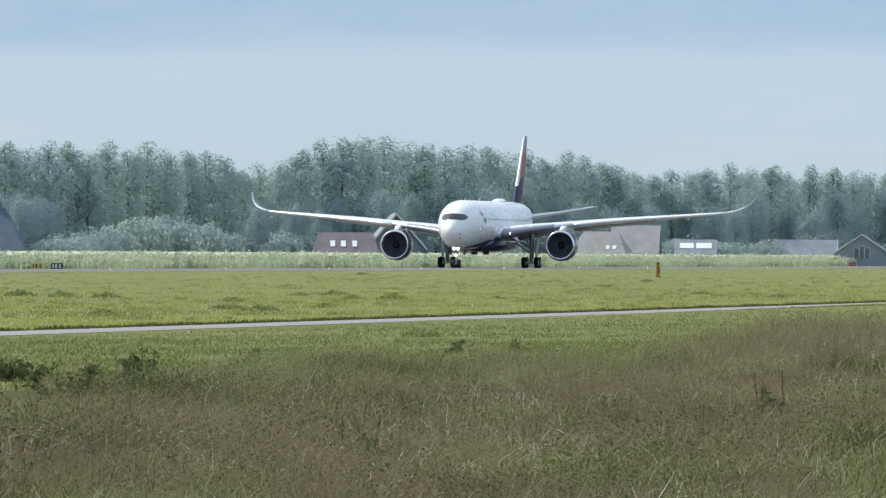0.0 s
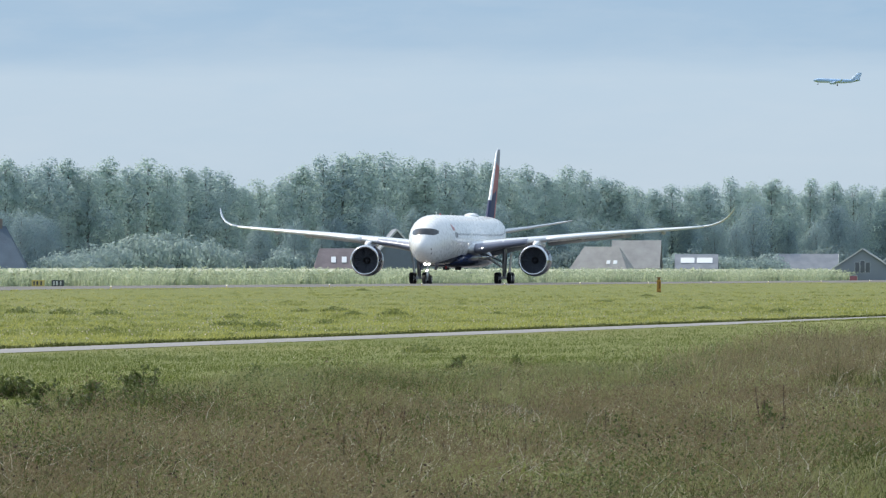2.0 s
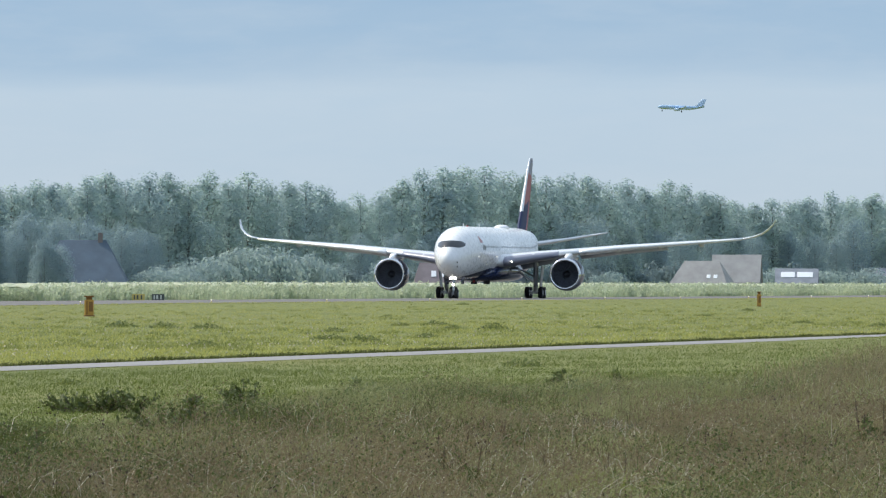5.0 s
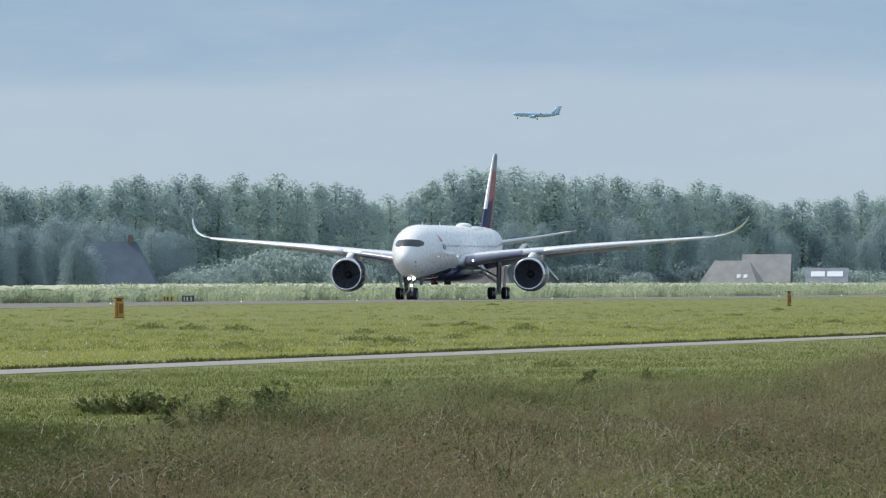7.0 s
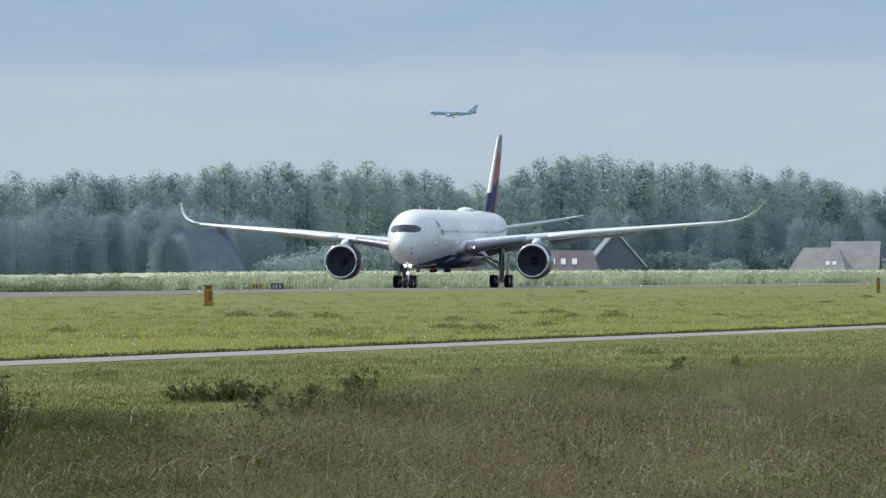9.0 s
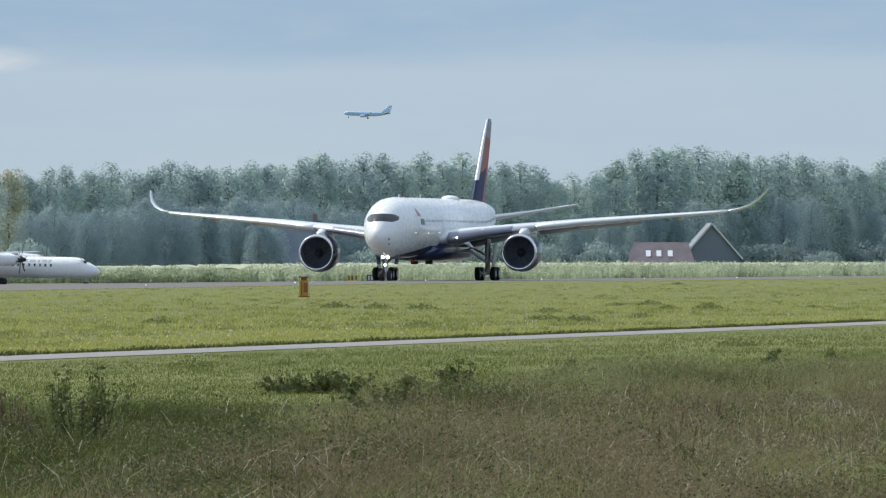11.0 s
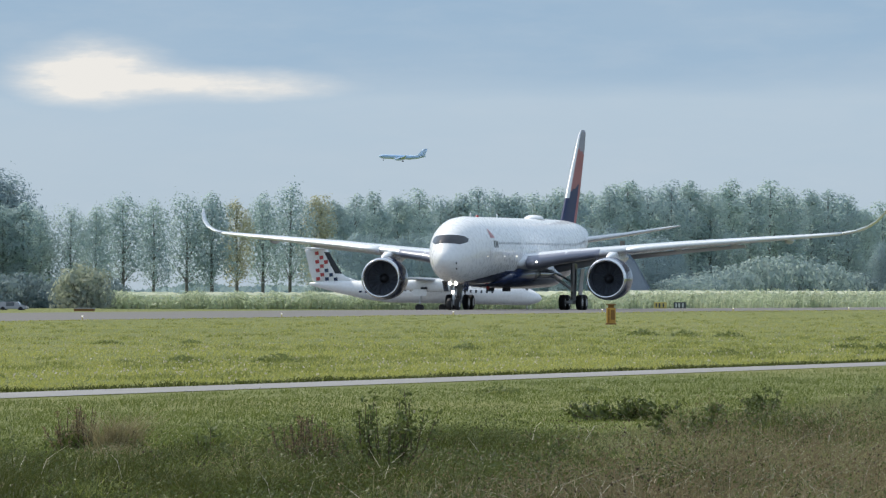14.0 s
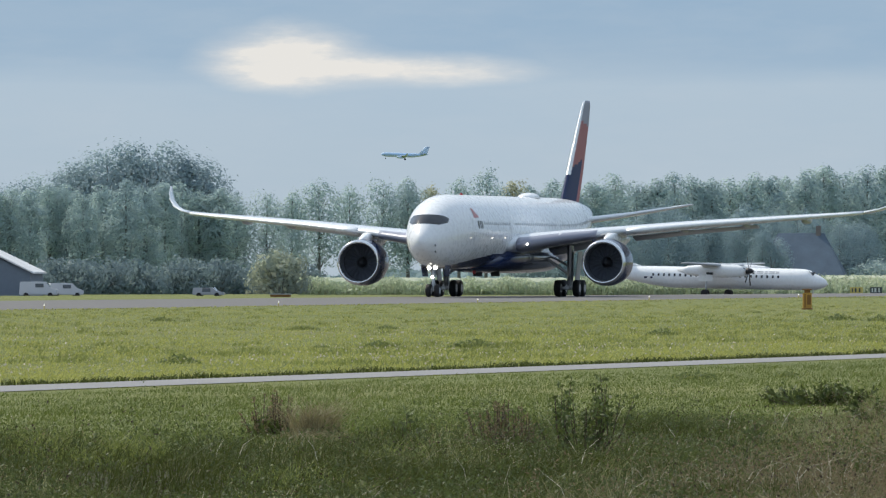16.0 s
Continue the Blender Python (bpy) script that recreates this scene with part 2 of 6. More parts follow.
def wheel(parent, at, r, width, name="wheel"):
    """A tyre with a steel rim, turning about x."""
    prof = [(-width / 2, r * 0.55), (-width / 2, r * 0.86), (-width * 0.36, r * 0.97), (-width * 0.18, r), (width * 0.18, r),
            (width * 0.36, r * 0.97), (width / 2, r * 0.86), (width / 2, r * 0.55)]
    t = part(name, turned(prof, "X", seg=24, caps=True), RUBBER, parent, smooth=False)
    t.location = at
    part("rim", turned([(-width * 0.52, r * 0.12), (-width * 0.52, r * 0.50), (width * 0.52, r * 0.50), (width * 0.52, r * 0.12)], "X", seg=16, caps=True), GREY, t, "grey metal wheel rim")
    return t


def cards(name, centres, sizes, mat, normals=None, stretch=1.0, rng=None, parent=None):
    """Many small leaves as four-cornered blades, one mesh."""
    rng = rng or np.random.default_rng(1)
    n = len(centres)
    a = rng.normal(size=(n, 3))
    if normals is not None:
        a = a * 0.6 + normals
    a /= np.linalg.norm(a, axis=1)[:, None]
    b = np.cross(a, rng.normal(size=(n, 3)))
    b /= np.linalg.norm(b, axis=1)[:, None]
    c = np.cross(a, b)
    s = np.asarray(sizes)[:, None]
    v = np.stack([centres - b * s * stretch, centres + c * s * 0.6, centres + b * s * stretch, centres - c * s * 0.6], 1).reshape(-1, 3)
    return raw_mesh(name, v, 4, mat, parent)


def raw_mesh(name, verts, corners, mat, parent=None):
    """A mesh of loose faces with equally many corners, from an array of their corners in turn."""
    me = bpy.data.meshes.new(name)
    n = len(verts)
    me.vertices.add(n)
    me.vertices.foreach_set("co", np.asarray(verts, dtype=np.float32).ravel())
    me.loops.add(n)
    me.loops.foreach_set("vertex_index", np.arange(n, dtype=np.int32))
    me.polygons.add(n // corners)
    me.polygons.foreach_set("loop_start", np.arange(0, n, corners, dtype=np.int32))
    me.update(calc_edges=True)
    me.materials.append(mat)
    ob = new(name, me)
    if parent:
        ob.parent = parent
    return ob


def blades(name, base, height, width, mat, lean=0.35, rng=None, parent=None):
    """Grass: a bent blade at each base point, two faces (six corners as two triangles)."""
    rng = rng or np.random.default_rng(2)
    n = len(base)
    turn = rng.uniform(0, 2 * np.pi, n)
    side = np.stack([np.cos(turn), np.sin(turn), np.zeros(n)], 1) * (np.asarray(width) * np.ones(n))[:, None] / 2
    h = np.asarray(height)[:, None]
    bend = np.stack([rng.normal(0.25, 1, n), rng.normal(0, 1, n), np.zeros(n)], 1) * lean
    mid = base + np.array([0, 0, 1.0]) * h * 0.55 + bend * h * 0.25
    tip = base + np.array([0, 0, 1.0]) * h * rng.uniform(0.75, 1.0, n)[:, None] + bend * h * 0.9
    v = np.stack([base - side, base + side, mid + side * 0.8, base - side, mid + side * 0.8, mid - side * 0.8, mid - side * 0.8, mid + side * 0.8, tip], 1)
    return raw_mesh(name, v.reshape(-1, 3), 3, mat, parent)


# ------------------------------------------------------------ ground
def ground_z(x, y):
    """The field is level; it falls a little beyond the runway, and the rough strip is uneven."""
    x, y = np.asarray(x, float), np.asarray(y, float)
    dip = -np.interp(-x, [206, 228, 265], [0.0, 0.42, 0.75])
    dip = np.minimum(dip, -0.34 * np.clip((930 - y) / 270, 0, 1) * np.clip((-112 - x) / 56, 0, 1) * (x < 0))
    dip = dip - 0.32 * np.clip((-238 - x) / 20, 0, 1) * np.clip((48 - np.abs(y - 1415)) / 14, 0, 1)
    rough = np.clip((x + 27) / 4, 0, 1) * np.clip((x + 60) / 20, 0, 1) * (np.abs(y) < 700)
    lump = 0.10 * np.sin(x * 0.9 + y * 0.11) + 0.09 * np.sin(y * 0.23 + 1.0) + 0.07 * np.sin(x * 0.37 - y * 0.41)
    return dip + rough * lump * np.clip((-x) / 10, 0, 1)


def spread_axis(parts):
    out = []
    for a, b, n in parts:
        out += list(np.linspace(a, b, n, endpoint=False))
    return np.array(out + [parts[-1][1]])


def sheet(name, xs, ys, zf, mat, label, kind="structure"):
    X, Y = np.meshgrid(xs, ys)
    co = np.stack([X, Y, zf(X, Y)], -1).reshape(-1, 3)
    nx, ny = len(xs), len(ys)
    i = (np.arange(ny - 1)[:, None] * nx + np.arange(nx - 1)[None, :]).ravel()
    f = np.stack([i, i + 1, i + nx + 1, i + nx], 1)
    me = bpy.data.meshes.new(name)
    me.from_pydata(co.tolist(), [], f.tolist())
    me.polygons.foreach_set("use_smooth", [True] * len(me.polygons))
    me.materials.append(mat)
    return tagged(new(name, me), label, name, kind=kind)


TURF = turf("turf")
ASPHALT = paving("asphalt", (0.118, 0.112, 0.108))
CONCRETE = paving("concrete", (0.22, 0.217, 0.215))
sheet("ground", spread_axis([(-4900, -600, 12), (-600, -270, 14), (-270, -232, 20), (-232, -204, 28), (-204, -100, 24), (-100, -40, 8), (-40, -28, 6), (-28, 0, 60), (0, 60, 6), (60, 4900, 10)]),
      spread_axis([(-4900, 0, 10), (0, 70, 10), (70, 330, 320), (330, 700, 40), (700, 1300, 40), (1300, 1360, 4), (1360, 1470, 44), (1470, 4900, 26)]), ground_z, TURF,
      "flat green airfield grass with dry yellowish drifts")
sheet("runway", spread_axis([(-227.5, -205.5, 22), (-205.5, -171.5, 8)]), spread_axis([(-1500, 500, 10), (500, 1300, 54), (1300, 3600, 20)]), lambda x, y: ground_z(np.maximum(x, -227.5), y) + 0.045 - 0.0008 * np.abs(x + 199.5), ASPHALT,
      "worn grey asphalt runway across the field")
sheet("taxiway", spread_axis([(-520, -262, 10), (-262, -227.7, 12)]), spread_axis([(1385, 1445, 24)]), lambda x, y: ground_z(x, y) + 0.04, ASPHALT,
      "grey asphalt taxiway joining the runway")
sheet("service_road", spread_axis([(-43.4, -41.2, 3)]), spread_axis([(-200, 2200, 120)]), lambda x, y: 0.012 + 0 * x, CONCRETE,
      "narrow pale concrete service road through the grass")


# ------------------------------------------------------------ the airliner
AFT = [(0.0, 0.06, 4.52, 4.40), (0.12, 0.36, 4.92, 4.04), (0.4, 0.68, 5.28, 3.68), (1.0, 1.12, 5.85, 3.24), (1.8, 1.48, 6.48, 2.90), (2.8, 1.80, 7.12, 2.62),
       (4.0, 2.10, 7.66, 2.45), (5.5, 2.40, 8.06, 2.36), (7.5, 2.72, 8.32, 2.32), (9.5, 2.90, 8.40, 2.31), (12.0, 2.98, 8.40, 2.31), (46.0, 2.98, 8.40, 2.31), (50.0, 2.86, 8.40, 2.72),
       (54.0, 2.50, 8.36, 3.55), (58.0, 1.92, 8.22, 4.65), (62.0, 1.15, 7.92, 5.85), (64.8, 0.50, 7.52, 6.65), (65.3, 0.20, 7.30, 6.95)]


def hull_ring(y, seg=128, grow=0.0):
    hw, top, bot = lerp(AFT, y)
    zc, hh = (top + bot) / 2, (top - bot) / 2
    return [((hw + grow) * math.cos(2 * math.pi * i / seg), y, zc + (hh + grow) * math.sin(2 * math.pi * i / seg)) for i in range(seg)]


def hull_point(y, ang, grow=0.0):
    hw, top, bot = lerp(AFT, y)
    a = radians(ang)
    return Vector(((hw + grow) * math.cos(a), y, (top + bot) / 2 + ((top - bot) / 2 + grow) * math.sin(a)))


def hull_patch(y0, y1, a0, a1, grow, ny=8, na=8, curve=None):
    """A thin panel that lies on the hull between two stations and two angles."""
    bm = bmesh.new()
    rows = []
    for j in range(na + 1):
        row = []
        for i in range(ny + 1):
            u, v = i / ny, j / na
            y, a = y0 + (y1 - y0) * u, a0 + (a1 - a0) * v
            if curve:
                y, a = curve(u, v)
            row.append(bm.verts.new(hull_point(y, a, grow)))
        rows.append(row)
    for r, s in zip(rows, rows[1:]):
        for i in range(ny):
            bm.faces.new((r[i], r[i + 1], s[i + 1], s[i]))
    return bm


WING = [(2.2, 19.6, 13.2, 4.15, 0.125), (3.0, 20.3, 12.6, 4.25, 0.125), (6.5, 22.9, 10.1, 4.85, 0.115), (10.4, 25.8, 7.9, 5.35, 0.105), (16.0, 29.8, 6.2, 5.95, 0.10),
        (22.0, 34.1, 4.7, 6.45, 0.095), (27.0, 37.7, 3.5, 6.85, 0.09), (29.2, 39.4, 2.9, 7.06, 0.085)]
TIP = [(30.2, 40.3, 2.6, 7.28, 0.08), (31.1, 41.5, 2.2, 7.68, 0.08), (31.75, 42.8, 1.8, 8.25, 0.07), (32.15, 44.2, 1.35, 8.85, 0.07), (32.38, 45.5, 0.8, 9.40, 0.06)]


def wing_rings(table, side):
    return [section(c, th, le, z, side * x, 1.0) for x, le, c, z, th in table]


def airliner():
    top = thing("airliner", "large white twin-engined airliner with navy belly, rolling on the runway", "airliner")
    ys = sorted(set([0.0, 0.05, 0.12, 0.25, 0.4, 0.6, 0.8, 1.0, 1.3, 1.6, 2.0, 2.4, 2.8, 3.2, 3.6, 4.0, 4.7, 5.5, 6.5, 7.5, 8.5, 9.5] + [10.0 + 0.5 * k for k in range(72)] +
                    [47, 48, 49, 50, 51, 52, 53, 54, 55, 56, 57, 58, 59, 60, 61, 62, 63, 64, 64.8, 65.1, 65.3]))
    bm = loft([hull_ring(y) for y in ys])
    for f in bm.faces:
        c = f.calc_center_median()
        edge = lerp([(0, 0.0), (4.5, 2.3), (9, 2.95), (16, 3.5), (30, 3.8), (44, 3.9), (52, 4.9), (58, 6.2), (66, 8.0)], c.y)[0]
        f.material_index = 1 if c.z < edge else 0
    fus = part("fuselage", bm, [WHITE, NAVY], top, "white fuselage with navy belly", True)
    # belly fairing
    rings = []
    for y, hw, zt, zb in [(16.5, 0.6, 3.0, 2.5), (18.5, 2.0, 3.5, 2.18), (21, 3.05, 4.3, 2.02), (25, 3.5, 4.6, 1.95), (34, 3.5, 4.6, 1.95), (39, 3.1, 4.0, 2.0), (43, 2.2, 3.5, 2.2), (46, 0.8, 3.0, 2.45)]:
        ring = []
        for i in range(32):
            a = 2 * math.pi * i / 32
            c, s = math.cos(a), math.sin(a)
            ring.append((hw * math.copysign(abs(c) ** 0.7, c), y, (zt + zb) / 2 + (zt - zb) / 2 * math.copysign(abs(s) ** 0.8, s)))
        rings.append(ring)
    part("belly_fairing", loft(rings), NAVY, top, "rounded navy wing-to-body fairing", True)
    # wrap-round flight-deck glazing with its dark mask
    def mask_z(u, v):
        k = (u - 0.5) * 2
        x = 1.60 * k
        z0 = 5.98 - 0.16 * abs(k) ** 1.5 + 0.24 * max(0, abs(k) - 0.72) / 0.28
        z1 = 6.72 - 0.20 * abs(k) ** 2.5 - 0.14 * max(0, abs(k) - 0.78) / 0.22
        return x, z0 + (z1 - z0) * v
    bmw = bmesh.new()
    rows = []
    for j in range(7):
        row = []
        for i in range(29):
            x, z = mask_z(i / 28, j / 6)
            lo, hi = 0.0, 9.0
            for _ in range(28):
                y = (lo + hi) / 2
                hw, tp, bt = lerp(AFT, y)
                inside = (x / hw) ** 2 + ((z - (tp + bt) / 2) / ((tp - bt) / 2)) ** 2 < 1
                lo, hi = (lo, y) if inside else (y, hi)
            row.append(bmw.verts.new((x * 1.006, hi - 0.02, z + 0.006)))
        rows.append(row)
    for r, s in zip(rows, rows[1:]):
        for i in range(28):
            bmw.faces.new((r[i], r[i + 1], s[i + 1], s[i]))
    part("windscreen", bmw, GLASS, fus, "dark wrap-round flight-deck windscreen", True)
    # three small sensors under the windscreen, and probes
    for x in (-0.55, -0.1, 0.35):
        s = part("probe", box((0.14, 0.1, 0.12), (x, 1.02, 5.35), 0.02), DARK, fus)
    for z in (4.2, 3.7):
        part("probe", box((0.1, 0.1, 0.16), (1.05, 0.75, z), 0.02), DARK, fus)
    # cabin windows and doors
    wm = bpy.data.meshes.new("cabin_window")
    b = bmesh.new()
    bmesh.ops.create_cone(b, cap_ends=True, segments=12, radius1=0.13, radius2=0.12, depth=0.03, matrix=Matrix.Diagonal((1, 1.25, 1, 1)))
    b.to_mesh(wm)
    b.free()
    wm.materials.append(GREY)
    for side in (1, -1):
        for k in range(64):
            y = 9.6 + k * 0.72
            if min(abs(y - d) for d in (10.0, 21.5, 39.5, 54.5)) < 0.8:
                continue
            o = new("cabin_window", wm)
            o.parent = fus
            ang = 13 if side > 0 else 167
            pnt = hull_point(y, ang, 0.008)
            o.matrix_basis = Matrix.Translation(pnt) @ Vector((math.cos(radians(ang)), 0, math.sin(radians(ang)))).to_track_quat("Z", "Y").to_matrix().to_4x4() @ pose(0, 0, 0, 0, 0, 90)
        for y in (7.7, 20.8, 39.0, 53.2):
            a0, a1 = (-14, 24) if side > 0 else (194, 156)
            part("cabin_door", hull_patch(y, y + 1.05, a0, a1, 0.012, 2, 8), WHITE, fus, "white cabin door")
            part("door_seam", hull_patch(y - 0.06, y, a0, a1, 0.014, 1, 8), GREY, fus)
    # plain red mark and three dark dashes behind the nose
    part("tail_mark", hull_patch(0, 1, 0, 1, 0.02, 6, 6, lambda u, v: (8.2 + 1.4 * u * (1 - 0.85 * v) + 0.4 * v, 22 + 18 * v)), RED, fus, "plain red three-cornered mark")
    for k in range(3):
        part("dash", hull_patch(8.95 + k * 0.55, 9.25 + k * 0.55, 5, 17, 0.016, 1, 3), DARK, fus)
    # antenna dome and blades on the crown
    dome = [(y, hull_point(y, 90).z, r) for y, r in ((39.0, 0.1), (39.6, 0.6), (40.5, 0.85), (42.0, 0.85), (43.2, 0.55), (44.0, 0.1))]
    part("antenna_dome", loft([[(r * math.cos(2 * math.pi * i / 20), y, z - 0.1 + r * 0.55 * max(0, math.sin(2 * math.pi * i / 20))) for i in range(20)] for y, z, r in dome]), WHITE, fus, "white antenna dome", True)
    for y in (12.0, 24.0):
        part("antenna", box((0.05, 0.5, 0.4), (0, y, 8.55), 0.02), WHITE, fus)
    # red beacons on the crown and the belly
    for y, z, way_up in ((15.0, 8.38, 1), (20.0, 2.06, -1)):
        part("beacon", turned([(z - 0.05 * way_up, 0.16), (z + 0.08 * way_up, 0.15), (z + 0.20 * way_up, 0.06)], "Z", (0, y, 0), 14, caps=True), RED, fus, "red beacon lamp")
    # belly drain masts seen under the fairing
    for x in (-0.6, 0.9):
        part("drain_mast", box((0.75, 0.25, 0.35), (x, 24.0, 1.86), 0.04), DARK, top)
    # tail
    fin = [(8.0, 54.4, 7.2, 0.09), (9.0, 55.4, 6.9, 0.09), (11.0, 57.4, 6.2, 0.09), (13.0, 59.4, 5.3, 0.09), (15.0, 61.5, 4.3, 0.085), (16.6, 63.2, 3.2, 0.08), (16.95, 63.9, 2.2, 0.06)]
    def fin_ring(z, le, c, th):
        return [(-(q[2]), q[1], z) for q in section(c, th, le, 0.0, 0.0)]
    fr = []
    for k in range(41):
        z = 8.0 + 8.95 * k / 40
        le, c, th = lerp(fin, z)
        fr.append(fin_ring(z, le, c, th))
    bm = loft(fr)
    for f in bm.faces:
        c = f.calc_center_median()
        le = lerp(fin, c.z)[0]
        rel = (c.y - le) / lerp(fin, c.z)[1]
        if rel < 0.10 and c.z > 10.4:
            f.material_index = 3
        elif c.z > 15.3 - 0.6 * rel:
            f.material_index = 2
        elif c.z > 11.0 + 1.0 * rel or rel > 0.80:
            f.material_index = 1
    part("tail_fin", bm, [FIN_NAVY, RED_DARK, SLATE, WHITE], top, "navy tail fin with dull red panel and white edge", True)
    for side in (1, -1):
        tp = [(0.6, 55.6, 6.3, 6.35, 0.10), (1.9, 56.7, 5.6, 6.52, 0.10), (5.0, 59.7, 4.0, 7.05, 0.09), (8.6, 63.2, 2.3, 7.75, 0.085), (9.35, 64.3, 1.3, 7.92, 0.06)]
        part("tailplane", loft(wing_rings(tp, side)), PALE_GREY, top, "pale grey tailplane", True)
    # wings, with slats, flap fairings and curved tips
    for side in (1, -1):
        wing = part("wing", loft(wing_rings(WING, side)), [PALE_GREY], top, "pale grey swept wing", True)
        # leading-edge slats: bright bands
        for x0, x1 in ((3.4, 9.3), (11.5, 29.1)):
            rr = []
            for k in range(13):
                x = x0 + (x1 - x0) * k / 12
                le, c, z, th = lerp(WING, x)
                s = section(c, th, le, z, side * x, 1.0)
                prof = [s[5], s[4], s[3], s[2], s[1], s[0], s[-1], s[-2], s[-3]]
                droop = 0.03 + 0.006 * c
                outer = [(p[0], p[1] - 0.10 - 0.012 * c, p[2] - droop + 0.02) for p in prof]
                inner = [(p[0], p[1] + 0.02, p[2] - droop - 0.01) for p in prof[::-1]]
                rr.append(outer + inner)
            part("slat", loft(rr), WHITE if x0 > 10 else ROOT_SHADE, wing, "bright white leading-edge slat" if x0 > 10 else "drooped inboard leading edge, grey deepened for shade", True)
        part("wing_tip", loft(wing_rings([WING[-1]] + TIP, side)), [PALE_GREY], wing, "white upswept curved wing tip", True)
        for x in (8.4, 14.8, 19.6, 24.2):
            le, c, z, th = lerp(WING, x)
            prof = [(-1.3, 0.04), (-0.6, 0.22), (0.6, 0.30), (2.2, 0.26), (3.4, 0.05)]
            part("flap_fairing", turned(prof, "Y", (side * x, le + c * 0.80, z - 0.22), 14, caps=True, squash=(0.7, 1.15)), GREY, wing, "grey canoe-shaped flap fairing", True)
        # landing flaps hanging from the trailing edge
        for x0, x1 in ((3.6, 10.0), (10.6, 20.4)):
            rr = []
            for x in (x0, (x0 + x1) / 2, x1):
                le, c, z, th = lerp(WING, x)
                rr.append(section(c * 0.20, 0.13, le + c * 0.97, z - 0.32, side * x, 14.0, 6))
            part("flap", loft(rr), GREY, wing, "grey flap lowered for take-off", True)
        lamp = part("root_light", turned([(0, 0.04), (-0.05, 0.09), (-0.08, 0.03)], "Y", (side * 4.35, 20.75, 4.36), 14, caps=True), LAMP, wing, "lit landing light")
    for y, a, r in ((7.0, -9, 0.05), (18.5, -9, 0.07)):
        pnt = hull_point(y, a, 0.03)
        part("side_light", turned([(0, 0.02), (-0.05, r), (0.02, r * 0.8)], "Y", pnt, 10, caps=True), LAMP_SMALL, fus, "small lit side light")
    # engines
    for side in (1, -1):
        ex, ez, ey = side * 10.42, 2.86, 22.2
        outer = [(0.42, 1.56), (0.12, 1.58), (0.0, 1.68), (0.06, 1.76), (0.35, 1.86), (1.0, 1.94), (2.2, 1.96), (3.4, 1.86), (4.6, 1.62), (5.2, 1.46), (5.2, 1.38), (4.6, 1.3)]
        eng = part("engine", turned([(o + ey, r) for o, r in outer[4:]], "Y", (ex, 0, ez), 56), NAVY, top, "navy turbofan nacelle", True)
        part("inlet_lip", turned([(o + ey, r) for o, r in outer[:5]], "Y", (ex, 0, ez), 56), LIP, eng, "bright polished inlet lip", True)
        part("inlet_duct", turned([(ey + 0.42, 1.56), (ey + 0.8, 1.52), (ey + 1.5, 1.53)], "Y", (ex, 0, ez), 48), INLET, eng, "dark inlet duct", True)
        part("fan_hub", turned([(ey + 0.95, 0.02), (ey + 1.1, 0.2), (ey + 1.5, 0.42), (ey + 1.7, 0.46)], "Y", (ex, 0, ez), 24, caps=True), DARK, eng, "dark spinner cone", True)
        fan = part("fan", turned([(ey + 1.62, 0.3), (ey + 1.70, 0.5), (ey + 1.72, 0.3)], "Y", (ex, 0, ez), 24, caps=True), INLET, eng, "dark many-bladed fan")
        blade_mesh = None
        for k in range(22):
            a = 2 * math.pi * k / 22
            if blade_mesh is None:
                bmf = bmesh.new()
                pts = []
                for r, tw, ch in ((0.44, 0.25, 0.20), (1.0, 0.7, 0.26), (1.5, 1.1, 0.28)):
                    for sgn in (-1, 1):
                        off = sgn * ch / 2
                        pts.append(bmf.verts.new((r * math.cos(off * math.sin(tw) / r), off * math.cos(tw), r * math.sin(off * math.sin(tw) / r))))
                bmf.faces.new((pts[0], pts[1], pts[3], pts[2]))
                bmf.faces.new((pts[2], pts[3], pts[5], pts[4]))
                bl = part("fan_blade", bmf, INLET, fan)
                blade_mesh = bl.data
            else:
                bl = new("fan_blade", blade_mesh)
                bl.parent = fan
            bl.matrix_basis = Matrix.Translation((ex, ey + 1.5, ez)) @ Matrix.Rotation(-a, 4, "Y")
        part("fan_case", turned([(ey + 1.75, 0.02), (ey + 1.75, 1.53)], "Y", (ex, 0, ez), 48), INLET, eng)
        part("exhaust_cone", turned([(ey + 4.2, 1.28), (ey + 5.6, 0.95), (ey + 6.6, 0.72), (ey + 6.6, 0.6), (ey + 7.6, 0.08)], "Y", (ex, 0, ez), 32, caps=True), STEEL, eng, "bare metal exhaust cone", True)
        py = []
        for y, hw, zt, zb in ((23.0, 0.1, 4.72, 4.5), (23.9, 0.24, 4.98, 4.4), (25.6, 0.34, 5.3, 4.2), (28.0, 0.34, 5.3, 3.9), (31.0, 0.2, 5.1, 4.4), (33.0, 0.06, 4.95, 4.7)):
            py.append([(ex + hw, y, zt), (ex - hw, y, zt), (ex - hw * 1.15, y, (zt + zb) / 2), (ex - hw, y, zb), (ex + hw, y, zb), (ex + hw * 1.15, y, (zt + zb) / 2)])
        part("pylon", loft(py), WHITE, eng, "white engine pylon", True)
        part("strake", box((0.06, 1.4, 0.5), (ex - side * 1.0, 23.9, 4.55), 0.02, turn=pose(0, 0, 0, 0, -side * 35, 0)), NAVY, eng)
    # nose gear
    nose = part("nose_gear", rod((0, 4.6, 0.55), (0, 4.75, 2.9), 0.13), STEEL, top, "steel nose gear leg")
    part("axle", rod((-0.42, 4.6, 0.53), (0.42, 4.6, 0.53), 0.09), STEEL, nose)
